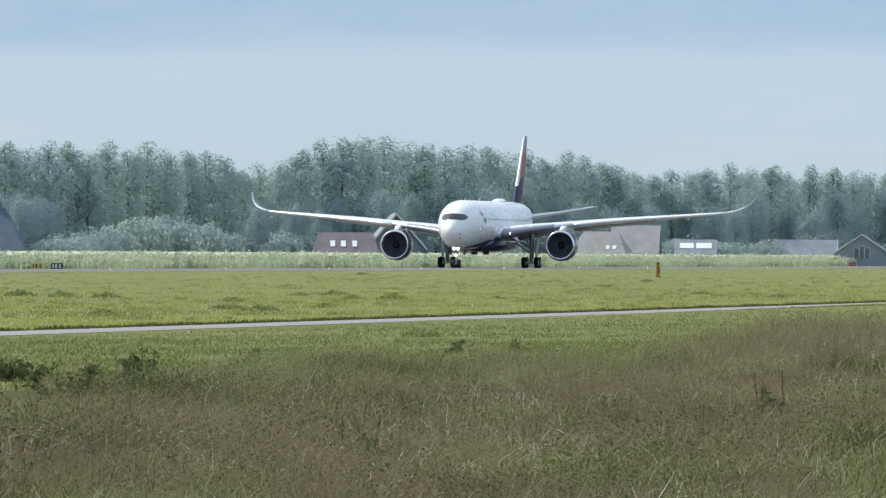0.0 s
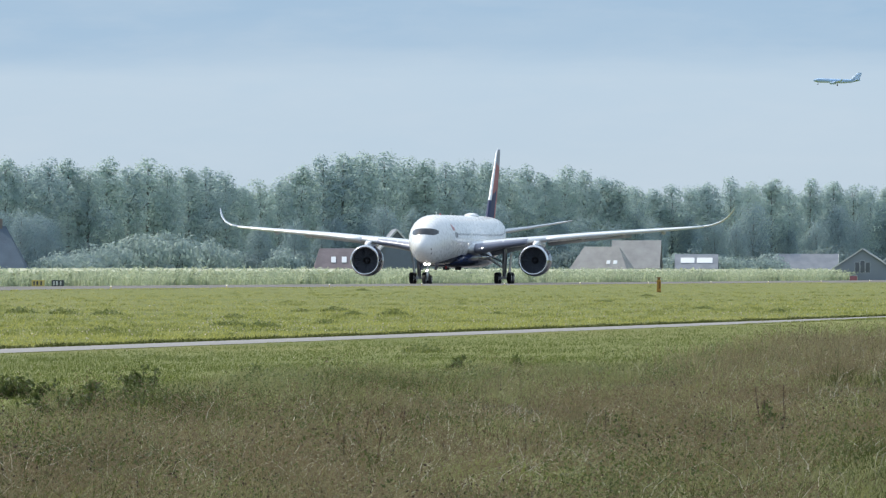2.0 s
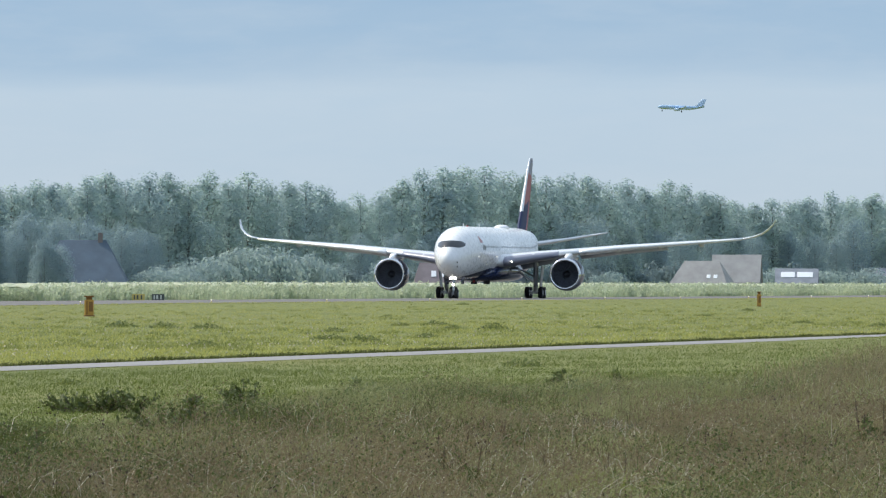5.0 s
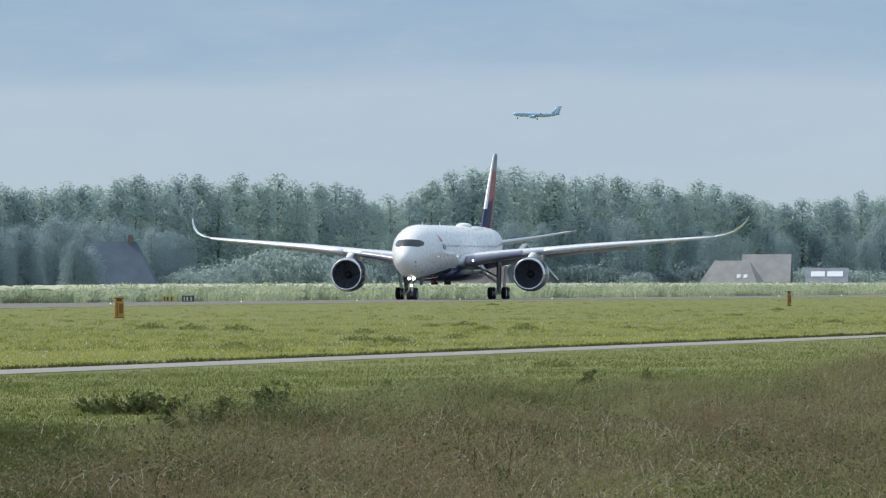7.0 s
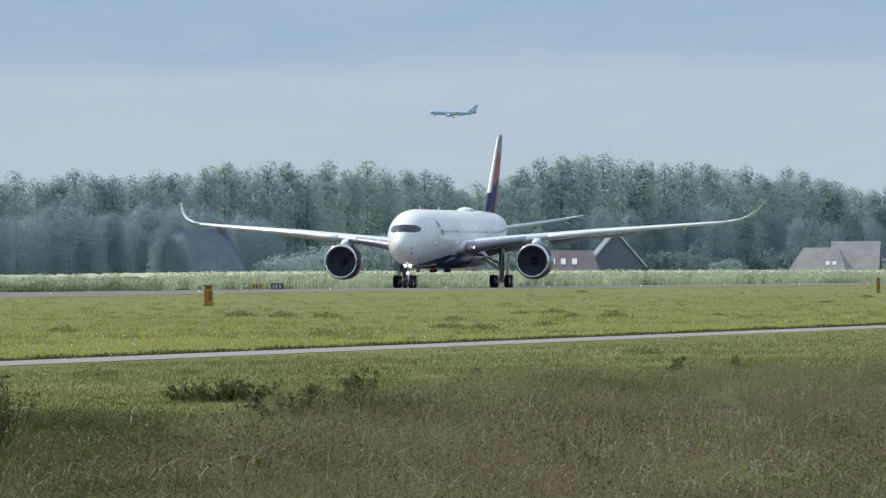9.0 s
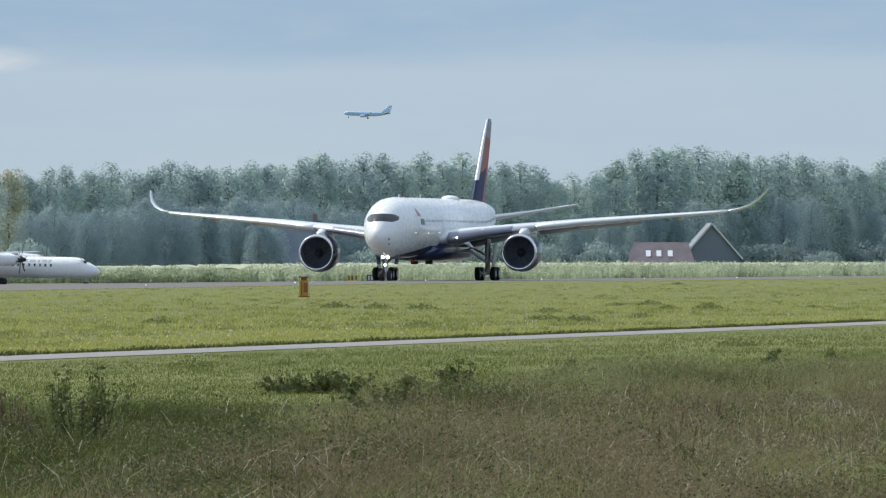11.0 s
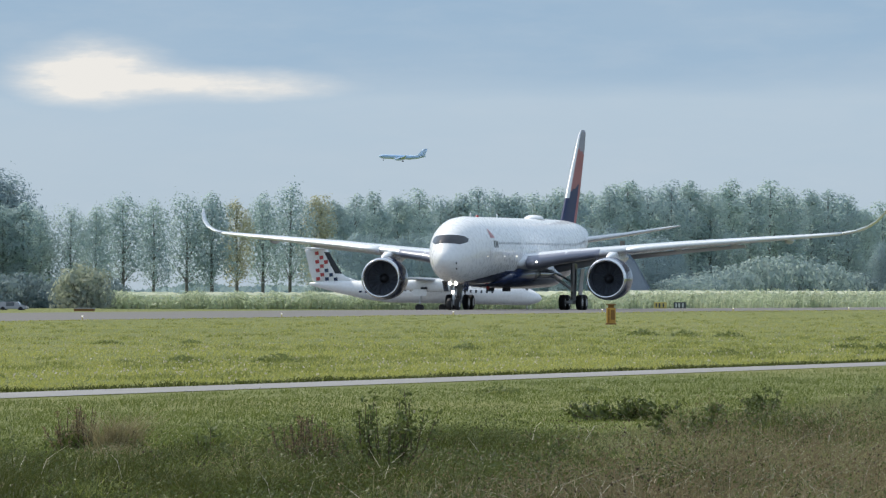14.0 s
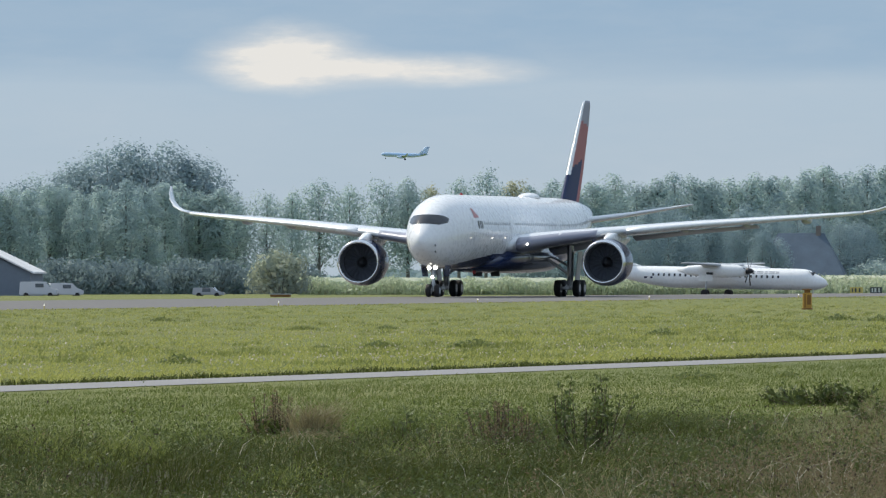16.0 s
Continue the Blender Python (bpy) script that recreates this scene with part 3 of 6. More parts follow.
    for x in (-0.36, 0.36):
        wheel(nose, (x, 4.6, 0.53), 0.53, 0.40)
    part("drag_brace", rod((0, 4.7, 1.5), (0, 6.6, 2.6), 0.08, bm=rod((0.3, 4.9, 2.2), (-0.3, 4.9, 2.2), 0.05)), STEEL, nose)
    part("torque_link", box((0.12, 0.5, 0.5), (0, 4.95, 1.05), 0.03, turn=pose(0, 0, 0, 40)), STEEL, nose)
    for side in (1, -1):
        part("gear_door", box((0.05, 2.0, 0.95), (side * 0.95, 5.6, 2.15), 0.02, turn=pose(0, 0, 0, 0, side * 10, 0)), NAVY, nose, "navy nose gear door")
        part("taxi_lamp_housing", turned([(4.32, 0.17), (4.5, 0.15), (4.58, 0.05)], "Y", (side * 0.25, 0, 2.4), 14, caps=True), STEEL, nose)
        part("taxi_light", turned([(4.24, 0.03), (4.27, 0.17), (4.315, 0.17)], "Y", (side * 0.25, 0, 2.4), 14, caps=True), LAMP, nose, "lit round taxi light")
    part("taxi_light", turned([(4.24, 0.03), (4.27, 0.14), (4.315, 0.14)], "Y", (0.0, 0, 1.62), 14, caps=True), LAMP, nose, "lit round taxi light")
    # main gear
    for side in (1, -1):
        gx, gy = side * 5.3, 33.2
        leg = part("main_gear", rod((gx, gy, 0.75), (gx + side * 0.1, gy - 0.2, 4.4), 0.26, 0.3), STEEL, top, "steel main gear leg")
        part("bogie_beam", box((0.4, 2.6, 0.36), (gx, gy, 0.72), 0.06), STEEL, leg)
        for dy in (-1.02, 1.02):
            part("axle", rod((gx - 0.95, gy + dy, 0.7), (gx + 0.95, gy + dy, 0.7), 0.12), STEEL, leg)
            for dx in (-0.8, 0.8):
                wheel(leg, (gx + dx, gy + dy, 0.70), 0.70, 0.52)
        part("side_brace", rod((gx - side * 0.1, gy, 1.9), (gx - side * 2.6, gy - 0.4, 3.6), 0.13, bm=rod((gx, gy, 2.5), (gx - side * 2.3, gy + 1.3, 3.6), 0.10)), STEEL, leg)
        part("torque_link", box((0.16, 0.7, 0.7), (gx, gy - 0.5, 1.25), 0.04, turn=pose(0, 0, 0, 40)), STEEL, leg)
        part("gear_door", box((0.07, 1.7, 2.5), (gx + side * 0.75, gy, 2.55), 0.03, turn=pose(0, 0, 0, 0, side * 6, 0)), GREY, leg, "pale grey main gear door")
    return top


AIRLINER = airliner()


# ------------------------------------------------------------ trees
BARK = painted("bark", (0.19, 0.19, 0.18), 0.9, wear=0.4, scale=1.0)
# leaf colours of the far trees are paled and blued to imitate haze
LEAF_POPLAR = foliage("hazed_poplar_leaf", (0.245, 0.338, 0.395), (0.450, 0.555, 0.505), gloss=0.05, translucent=0.48, spread=0.05, own=0.3)
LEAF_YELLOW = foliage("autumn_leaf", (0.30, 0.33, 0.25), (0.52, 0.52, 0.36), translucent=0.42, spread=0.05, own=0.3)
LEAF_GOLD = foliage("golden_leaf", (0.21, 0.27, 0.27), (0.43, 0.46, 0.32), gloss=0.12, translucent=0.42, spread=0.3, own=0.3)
LEAF_OAK = foliage("hazed_oak_leaf", (0.215, 0.300, 0.360), (0.330, 0.425, 0.435), gloss=0.05, translucent=0.46, spread=0.08, own=0.3)
LEAF_HEDGE = foliage("hazed_hedge_leaf", (0.145, 0.205, 0.235), (0.250, 0.320, 0.315), gloss=0.12, translucent=0.40, spread=0.1, own=0.3)
LEAF_WILLOW = foliage("hazed_willow_leaf", (0.235, 0.320, 0.355), (0.400, 0.490, 0.455), gloss=0.15, translucent=0.42, spread=0.1, own=0.3)


def tree(name, seed, height, radius, crown_from, mat, label, leaves=1700, size=0.42, lobes=30, top_at=0.45, blunt=0.55):
    """A tapered trunk with rising limbs and a crown of leafy lobes with gaps; top_at is the crown's widest level."""
    rng = np.random.default_rng(seed)
    e = thing(name, label, "tree", "trees along the field")
    bm = rod((0, 0, -0.6), (0.1, 0, height * 0.55), height * 0.014 + 0.06, height * 0.008, seg=8)
    rod((0.1, 0, height * 0.55), (0.0, 0.1, height * 0.93), height * 0.008, 0.03, bm, 6)
    limbs = bmesh.new()
    centres, reach = [], []
    sway = rng.uniform(-0.12, 0.12, 4)
    for k in range(lobes):
        u = (k + rng.uniform(0, 1)) / lobes
        z = height * (crown_from + (0.95 - crown_from) * u)
        v = (u - top_at) / (1 - top_at) if u > top_at else (top_at - u) / (top_at + 0.35)
        prof = max(0.12, 1 - abs(v) ** 2.8) ** blunt
        a = k * 2.4 + rng.uniform(-0.6, 0.6)
        r = radius * prof * rng.uniform(0.25, 0.70)
        c = Vector((math.cos(a) * r + radius * sway[k % 4], math.sin(a) * r, z + rng.uniform(-0.03, 0.03) * height))
        rod((0.05, 0, max(height * crown_from * 0.8, z - r * 1.6 - 1.0)), c, height * 0.0022 + 0.015, 0.012, limbs, 5)
        centres.append(c)
        reach.append(radius * rng.uniform(0.34, 0.58) * (0.5 + 0.5 * prof))
    trunk = part("trunk", bm, BARK, e, "grey-brown tapered trunk")
    tagged(part("branchwork", limbs, BARK, trunk), kind="stuff")
    w = np.array(reach) ** 2
    pick = rng.choice(lobes, leaves, p=w / w.sum())
    d = rng.normal(size=(leaves, 3))
    d[:, 2] += 0.25
    d /= np.linalg.norm(d, axis=1)[:, None]
    rr = np.array(reach)[pick] * rng.uniform(0.45, 1.05, leaves) ** 0.5
    rr *= 1 + 0.35 * (rng.uniform(0, 1, leaves) < 0.10)
    at = np.array([tuple(c) for c in centres])[pick]
    pts = at + d * rr[:, None] * np.array([1, 1, 1.35])
    out = at * np.array([1, 1, 0]) / radius + d * 1.2 + np.array([0, 0, 0.25])
    tagged(cards("crown", pts, rng.uniform(0.45, 1.25, leaves) * size, mat, normals=out * 2.4, rng=rng, parent=e), kind="stuff")
    return e


def bush(name, seed, height, radius, mat, label, leaves=2900, size=0.25):
    rng = np.random.default_rng(seed)
    e = thing(name, label, "bush", "bushes by the farms")
    bm = bmesh.new()
    lob = []
    for k in range(13):
        a, r = k * 2.4, radius * math.sqrt((k + 0.5) / 13) * 0.75
        z = height * (0.50 - 0.28 * (r / radius) ** 2) * rng.uniform(0.75, 1.2)
        lob.append((math.cos(a) * r, math.sin(a) * r, z, radius * rng.uniform(0.30, 0.45)))
        rod((math.cos(a) * 0.1, math.sin(a) * 0.1, -0.5), lob[-1][:3], 0.08, 0.03, bm, 5)
    for k in range(12):
        a, r = k * 2.4 + 0.7, radius * rng.uniform(0.35, 0.85)
        lob.append((math.cos(a) * r, math.sin(a) * r, height * 0.12, radius * rng.uniform(0.28, 0.40)))
    tagged(part("stemwork", bm, BARK, e, "brown branching stems"), kind="stuff")
    lob = np.array(lob)
    pick = rng.integers(0, len(lob), leaves)
    d = rng.normal(size=(leaves, 3))
    d /= np.linalg.norm(d, axis=1)[:, None]
    pts = lob[pick, :3] + d * (lob[pick, 3] * rng.uniform(0.4, 1.05, leaves) ** 0.5)[:, None] * np.array([1, 1, height / radius * 0.62])
    pts[:, 2] = np.abs(pts[:, 2])
    tagged(cards("crown", pts, rng.uniform(0.5, 1.2, leaves) * size, mat, normals=d * 2.4, rng=rng, parent=e), kind="stuff")
    return e


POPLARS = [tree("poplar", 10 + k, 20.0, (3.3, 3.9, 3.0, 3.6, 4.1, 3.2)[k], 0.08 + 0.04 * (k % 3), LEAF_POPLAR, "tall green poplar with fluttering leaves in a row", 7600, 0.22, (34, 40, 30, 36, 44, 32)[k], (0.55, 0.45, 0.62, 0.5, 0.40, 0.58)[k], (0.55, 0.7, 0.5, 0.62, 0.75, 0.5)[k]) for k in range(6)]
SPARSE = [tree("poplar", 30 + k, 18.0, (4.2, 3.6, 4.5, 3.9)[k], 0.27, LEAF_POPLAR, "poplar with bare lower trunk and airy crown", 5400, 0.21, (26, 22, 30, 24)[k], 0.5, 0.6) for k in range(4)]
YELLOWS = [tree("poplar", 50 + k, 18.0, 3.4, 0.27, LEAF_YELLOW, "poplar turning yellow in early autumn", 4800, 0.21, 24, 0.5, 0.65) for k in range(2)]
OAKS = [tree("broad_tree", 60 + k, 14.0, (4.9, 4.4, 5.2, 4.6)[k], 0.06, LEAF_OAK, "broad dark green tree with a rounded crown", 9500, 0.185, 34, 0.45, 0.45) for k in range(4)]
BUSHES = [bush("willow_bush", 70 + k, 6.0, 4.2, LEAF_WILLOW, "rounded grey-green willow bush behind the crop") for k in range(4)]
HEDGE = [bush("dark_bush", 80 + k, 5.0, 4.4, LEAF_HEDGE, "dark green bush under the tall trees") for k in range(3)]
used = set()


def plant(models, k, az, d, height, base, wide=1.0):
    """Stands a tree of a given height at a bearing; the first use moves the model itself."""
    ob = models[k % len(models)]
    p = bearing(az, 0.0, d)
    f = height / base
    m = pose(p.x, p.y, float(ground_z(p.x, p.y)) - 0.02, 0, 0, (k * 77) % 360) @ Matrix.Diagonal((f * wide, f * wide, f, 1.0))
    if ob not in used:
        used.add(ob)
        ob.matrix_basis = m
        return ob
    m0 = ob.scale.copy()
    ob_scale = Matrix.Diagonal((1 / m0.x, 1 / m0.y, 1 / m0.z, 1.0))
    return copy_thing(ob, m @ ob_scale)


# skyline of the tree row: bearing, height in degrees, and distance
SKYLINE = [(5.4, 0.41), (6.2, 0.44), (6.95, 0.455), (7.4, 0.415), (7.7, 0.48), (8.4, 0.55), (8.75, 0.575), (9.15, 0.56), (9.35, 0.50), (9.47, 0.42), (9.6, 0.53),
           (10.0, 0.535), (10.6, 0.545), (11.1, 0.53), (11.6, 0.50), (12.1, 0.505), (12.2, 0.44), (12.4, 0.51), (13.0, 0.50), (13.3, 0.47), (13.6, 0.44),
           (13.72, 0.42), (13.85, 0.47), (15.4, 0.47)]
ROW = [(5.4, 2980), (6.5, 2750), (8.5, 2260), (10.5, 1920), (12.5, 1700), (13.5, 1610), (15.5, 1530)]


def skyline(az):
    return lerp(SKYLINE, az)[0]


def row_at(az):
    return lerp(ROW, az)[0]


def woods():
    rng = random.Random(5)
    az, k = 5.35, 0
    while az < 15.3:
        d = row_at(az) + rng.uniform(-12, 12)
        h = radians(skyline(az)) * d + 2.05
        h *= rng.uniform(0.98, 1.09)
        open_row = 12.25 < az < 13.75
        if open_row:
            mods = YELLOWS if rng.random() < 0.12 else SPARSE
            plant(mods, k, az, d, h, 18.0, rng.uniform(1.0, 1.2))
            az += rng.uniform(0.125, 0.175)
        else:
            plant(POPLARS, k, az, d, h, 20.0, rng.uniform(1.1, 1.4))
            az += rng.uniform(0.085, 0.12)
        k += 1
        # a second, staggered row behind
        if not open_row:
            d2 = d + 45
            plant(POPLARS, k + 3, az - 0.05, d2, (radians(skyline(az)) * d2 + 2.05) * rng.uniform(0.86, 0.98), 20.0, 1.35)
    # the tall dense wood
    for j, (a, el) in enumerate([(13.95, 0.54), (14.05, 0.60), (14.18, 0.635), (14.32, 0.64), (14.45, 0.615), (14.6, 0.56), (14.75, 0.50), (14.9, 0.46), (15.1, 0.44)]):
        d = 1690
        plant(OAKS, j, a, d, (radians(el) * d + 2.0) * 1.04, 14.0, 1.1)
    # broad trees in front of the poplars
    for j in range(26):
        a = 10.55 + j * 0.068 + rng.uniform(-0.03, 0.03)
        d = row_at(a) - 60
        plant(OAKS, j + 1, a, d, (radians(rng.uniform(0.26, 0.37)) * d + 2.0), 14.0, 0.95)
    for j in range(30):
        a = 5.5 + j * 0.135 + rng.uniform(-0.05, 0.05)
        d = row_at(a) - 30
        plant(OAKS, j + 2, a, d, radians(rng.uniform(0.22, 0.36)) * d + 2.0, 14.0, 0.9)
    for j, (a, el) in enumerate(((10.98, 0.20), (11.06, 0.24))):
        plant(OAKS, j, a, 1622, radians(el) * 1622 + 2.0, 14.0, 1.0)
    # dark bushes along the foot of the row
    a, j = 5.4, 0
    while a < 15.2:
        if not 12.3 < a < 13.45:
            d = row_at(a) - 45
            plant(HEDGE, j, a, d, radians(rng.uniform(0.10, 0.2)) * d + 2.0, 5.0, rng.uniform(0.7, 1.0))
        a += rng.uniform(0.10, 0.16)
        j += 1
    # willow bushes behind the maize
    for j, (a, el, wide) in enumerate([(9.62, 0.15, 0.8), (9.75, 0.19, 0.85), (9.9, 0.215, 0.85), (10.05, 0.215, 0.85), (10.18, 0.16, 0.8), (10.43, 0.105, 1.25), (10.36, 0.10, 1.2), (10.5, 0.09, 1.1),
                                       (9.3, 0.14, 0.8), (10.28, 0.14, 0.9), (7.3, 0.10, 1.2), (7.0, 0.09, 1.2), (6.8, 0.10, 1.1), (12.25, 0.15, 0.8), (8.15, 0.08, 1.1)]):
        d = row_at(a) - 95
        plant(BUSHES, j, a, d, (radians(el) * d + 2.05) * 1.38, 6.0, wide * 0.85)
    golden = bush("golden_bush", 91, 6.4, 3.6, LEAF_GOLD, "rounded bush turning yellow beside the maize", 2100, 0.30)
    used.add(golden)
    p = bearing(13.55, 0.0, 1440)
    golden.matrix_basis = pose(p.x, p.y, -0.42) @ Matrix.Diagonal((1.15, 1.15, 1.22, 1))
    # far wood behind the open row
    g = np.random.default_rng(8)
    n = 9000
    a = np.radians(g.uniform(11.5, 15.5, n))
    d = g.uniform(3000, 3300, n)
    z = g.uniform(0, 1, n) ** 0.8 * (9 + 3 * np.sin(a * 260) + 2 * np.sin(a * 700)) * (1 - 0.72 * ((a > radians(12.3)) & (a < radians(13.5))))
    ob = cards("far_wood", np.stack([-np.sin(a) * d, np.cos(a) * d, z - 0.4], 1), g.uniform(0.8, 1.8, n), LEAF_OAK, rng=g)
    tagged(ob, "distant wood behind the tree row, leaf colour blued for haze", "wood", kind="stuff")


woods()
for k, (group_of, base) in enumerate(((POPLARS, 20.0), (SPARSE, 18.0), (YELLOWS, 18.0), (OAKS, 14.0), (BUSHES, 6.0), (HEDGE, 5.0))):
    for j, ob in enumerate(group_of):
        if ob not in used:
            plant(group_of, j, 12.55 + 0.2 * j + 0.05 * k, 1720, base * 0.8, base)

# ------------------------------------------------------------ maize field
MAIZE = foliage("maize_leaf", (0.23, 0.30, 0.225), (0.60, 0.66, 0.46), dry=(0.66, 0.68, 0.52), dry_share=0.25, translucent=0.35, spread=0.08)


def maize():
    g = np.random.default_rng(12)
    rows, per = 8, 3600
    n = rows * per
    y = np.tile(np.linspace(1215, 3050, per), rows) + g.uniform(-0.3, 0.3, n)
    x = -288 - np.repeat(np.arange(rows) ** 1.6 * 0.9, per) - 1.2 * np.sin(y * 0.05) - 0.9 * np.sin(y * 0.55 + 2 * np.sin(y * 0.13)) + g.uniform(-0.3, 0.3, n)
    h = 2.45 + 0.22 * np.sin(y * 0.021) + 0.42 * np.sin(y * 0.55 + 2 * np.sin(y * 0.13)) + g.uniform(-0.25, 0.25, n)
    h *= 0.72 + 0.28 * np.clip((y - 1250) / 350, 0, 1)
    inside = (y > -4.19 * x) & (y > 1466)
    x, y, h = x[inside], y[inside], h[inside]
    n = len(x)
    base = np.stack([x, y, ground_z(x, y)], 1)
    reps = 2
    b = np.repeat(base, reps, 0) + g.normal(0, 0.12, (n * reps, 3)) * np.array([1, 1, 0])
    ob = blades("maize_field", b, np.repeat(h, reps) * g.uniform(0.75, 1.08, n * reps), g.uniform(0.09, 0.20, n * reps), MAIZE, 0.30, g)
    tagged(ob, "tall ripening maize with pale tops along the field", "maize", kind="stuff")
    m = 34000
    y = g.uniform(1210, 3050, m)
    wave = np.sin(y * 0.55 + 2 * np.sin(y * 0.13))
    x = -286.9 - 1.2 * np.sin(y * 0.05) - 0.9 * wave - g.uniform(0, 2.2, m)
    top_z = (2.5 + 0.45 * wave) * (0.72 + 0.28 * np.clip((y - 1250) / 350, 0, 1))
    ok = (y > -4.19 * x) & (y > 1466)
    c = np.stack([x, y, ground_z(x, y) + top_z * g.uniform(0.02, 1.0, m) ** 0.7], 1)[ok]
    tagged(cards("maize_leaves", c, g.uniform(0.10, 0.22, len(c)), MAIZE, rng=g, stretch=1.7), "leafy front rows of the maize field", "maize", kind="stuff")
    top = sheet("crop_canopy", spread_axis([(-303, -290, 12)]), spread_axis([(1470, 3050, 560)]),
                lambda X, Y: 1.0 + 0.62 * np.clip((Y - 1250) / 350, 0, 1) + 0.2 * np.sin(Y * 0.55 + 2 * np.sin(Y * 0.13)) + 0.18 * np.sin(X * 1.3 + Y * 0.4), MAIZE, "dense pale maize tops in a field", "stuff")
    top["category"] = "maize"
    # the near end of the field, facing the taxiway
    k = 5200
    x = g.uniform(-351, -287.5, k)
    wave = np.sin(x * 0.9 + 2 * np.sin(x * 0.21))
    y = 1466 + 0.8 * wave + g.uniform(0, 5.0, k)
    b = np.stack([x, y, ground_z(x, y)], 1)
    h = (2.1 + 0.3 * wave) * g.uniform(0.75, 1.08, k)
    tagged(blades("maize_headland", b, h, g.uniform(0.09, 0.20, k), MAIZE, 0.30, g), "pale maize stalks at the end of the field", "maize", kind="stuff")
    k = 5200
    x = g.uniform(-351, -287.5, k)
    wave = np.sin(x * 0.9 + 2 * np.sin(x * 0.21))
    y = 1465 + 0.8 * wave + g.uniform(0, 2.4, k)
    c = np.stack([x, y, ground_z(x, y) + (2.15 + 0.35 * wave) * g.uniform(0.02, 1.0, k) ** 0.7], 1)
    tagged(cards("maize_headland_leaves", c, g.uniform(0.10, 0.22, k), MAIZE, rng=g, stretch=1.7), "leafy end of the maize field by the taxiway", "maize", kind="stuff")
    cap = sheet("headland_canopy", spread_axis([(-351, -288, 90)]), spread_axis([(1469, 1500, 30)]),
                lambda X, Y: 1.25 + 0.2 * np.sin(X * 0.9 + 2 * np.sin(X * 0.21)) + 0.18 * np.sin(X * 1.3 + Y * 0.9), MAIZE, "dense pale maize tops at the field's end", "stuff")
    cap["category"] = "maize"


maize()

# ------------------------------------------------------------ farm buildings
# thatch, red and grey tile, boarding, render, panes: paled blue-grey to imitate haze
THATCH = roofing("hazed_thatch", (0.125, 0.165, 0.215), 5.0)
TILE_RED = roofing("hazed_red_tile", (0.235, 0.205, 0.220), 2.0)
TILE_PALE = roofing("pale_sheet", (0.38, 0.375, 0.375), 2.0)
TILE_GREY = roofing("hazed_grey_tile", (0.27, 0.295, 0.34), 2.0)
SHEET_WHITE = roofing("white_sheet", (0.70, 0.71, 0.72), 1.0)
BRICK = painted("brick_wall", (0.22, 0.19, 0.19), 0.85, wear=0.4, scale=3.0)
BOARD_DARK = painted("hazed_boarding", (0.185, 0.225, 0.275), 0.7, wear=0.3, scale=2.0)
RENDER_GREY = painted("hazed_render", (0.30, 0.34, 0.40), 0.85, wear=0.3)
TRIM_WHITE = painted("white_trim", (0.62, 0.64, 0.66), 0.5, wear=0.1)
PANE = painted("window_pane", (0.09, 0.11, 0.14), 0.06, wear=0.05, coat=0.8)
# near-white base colour carries the glare on the roof glass
PANE_GLARE = painted("skylight_glare_pane", (0.85, 0.87, 0.90), 0.12, wear=0.05, coat=0.8)


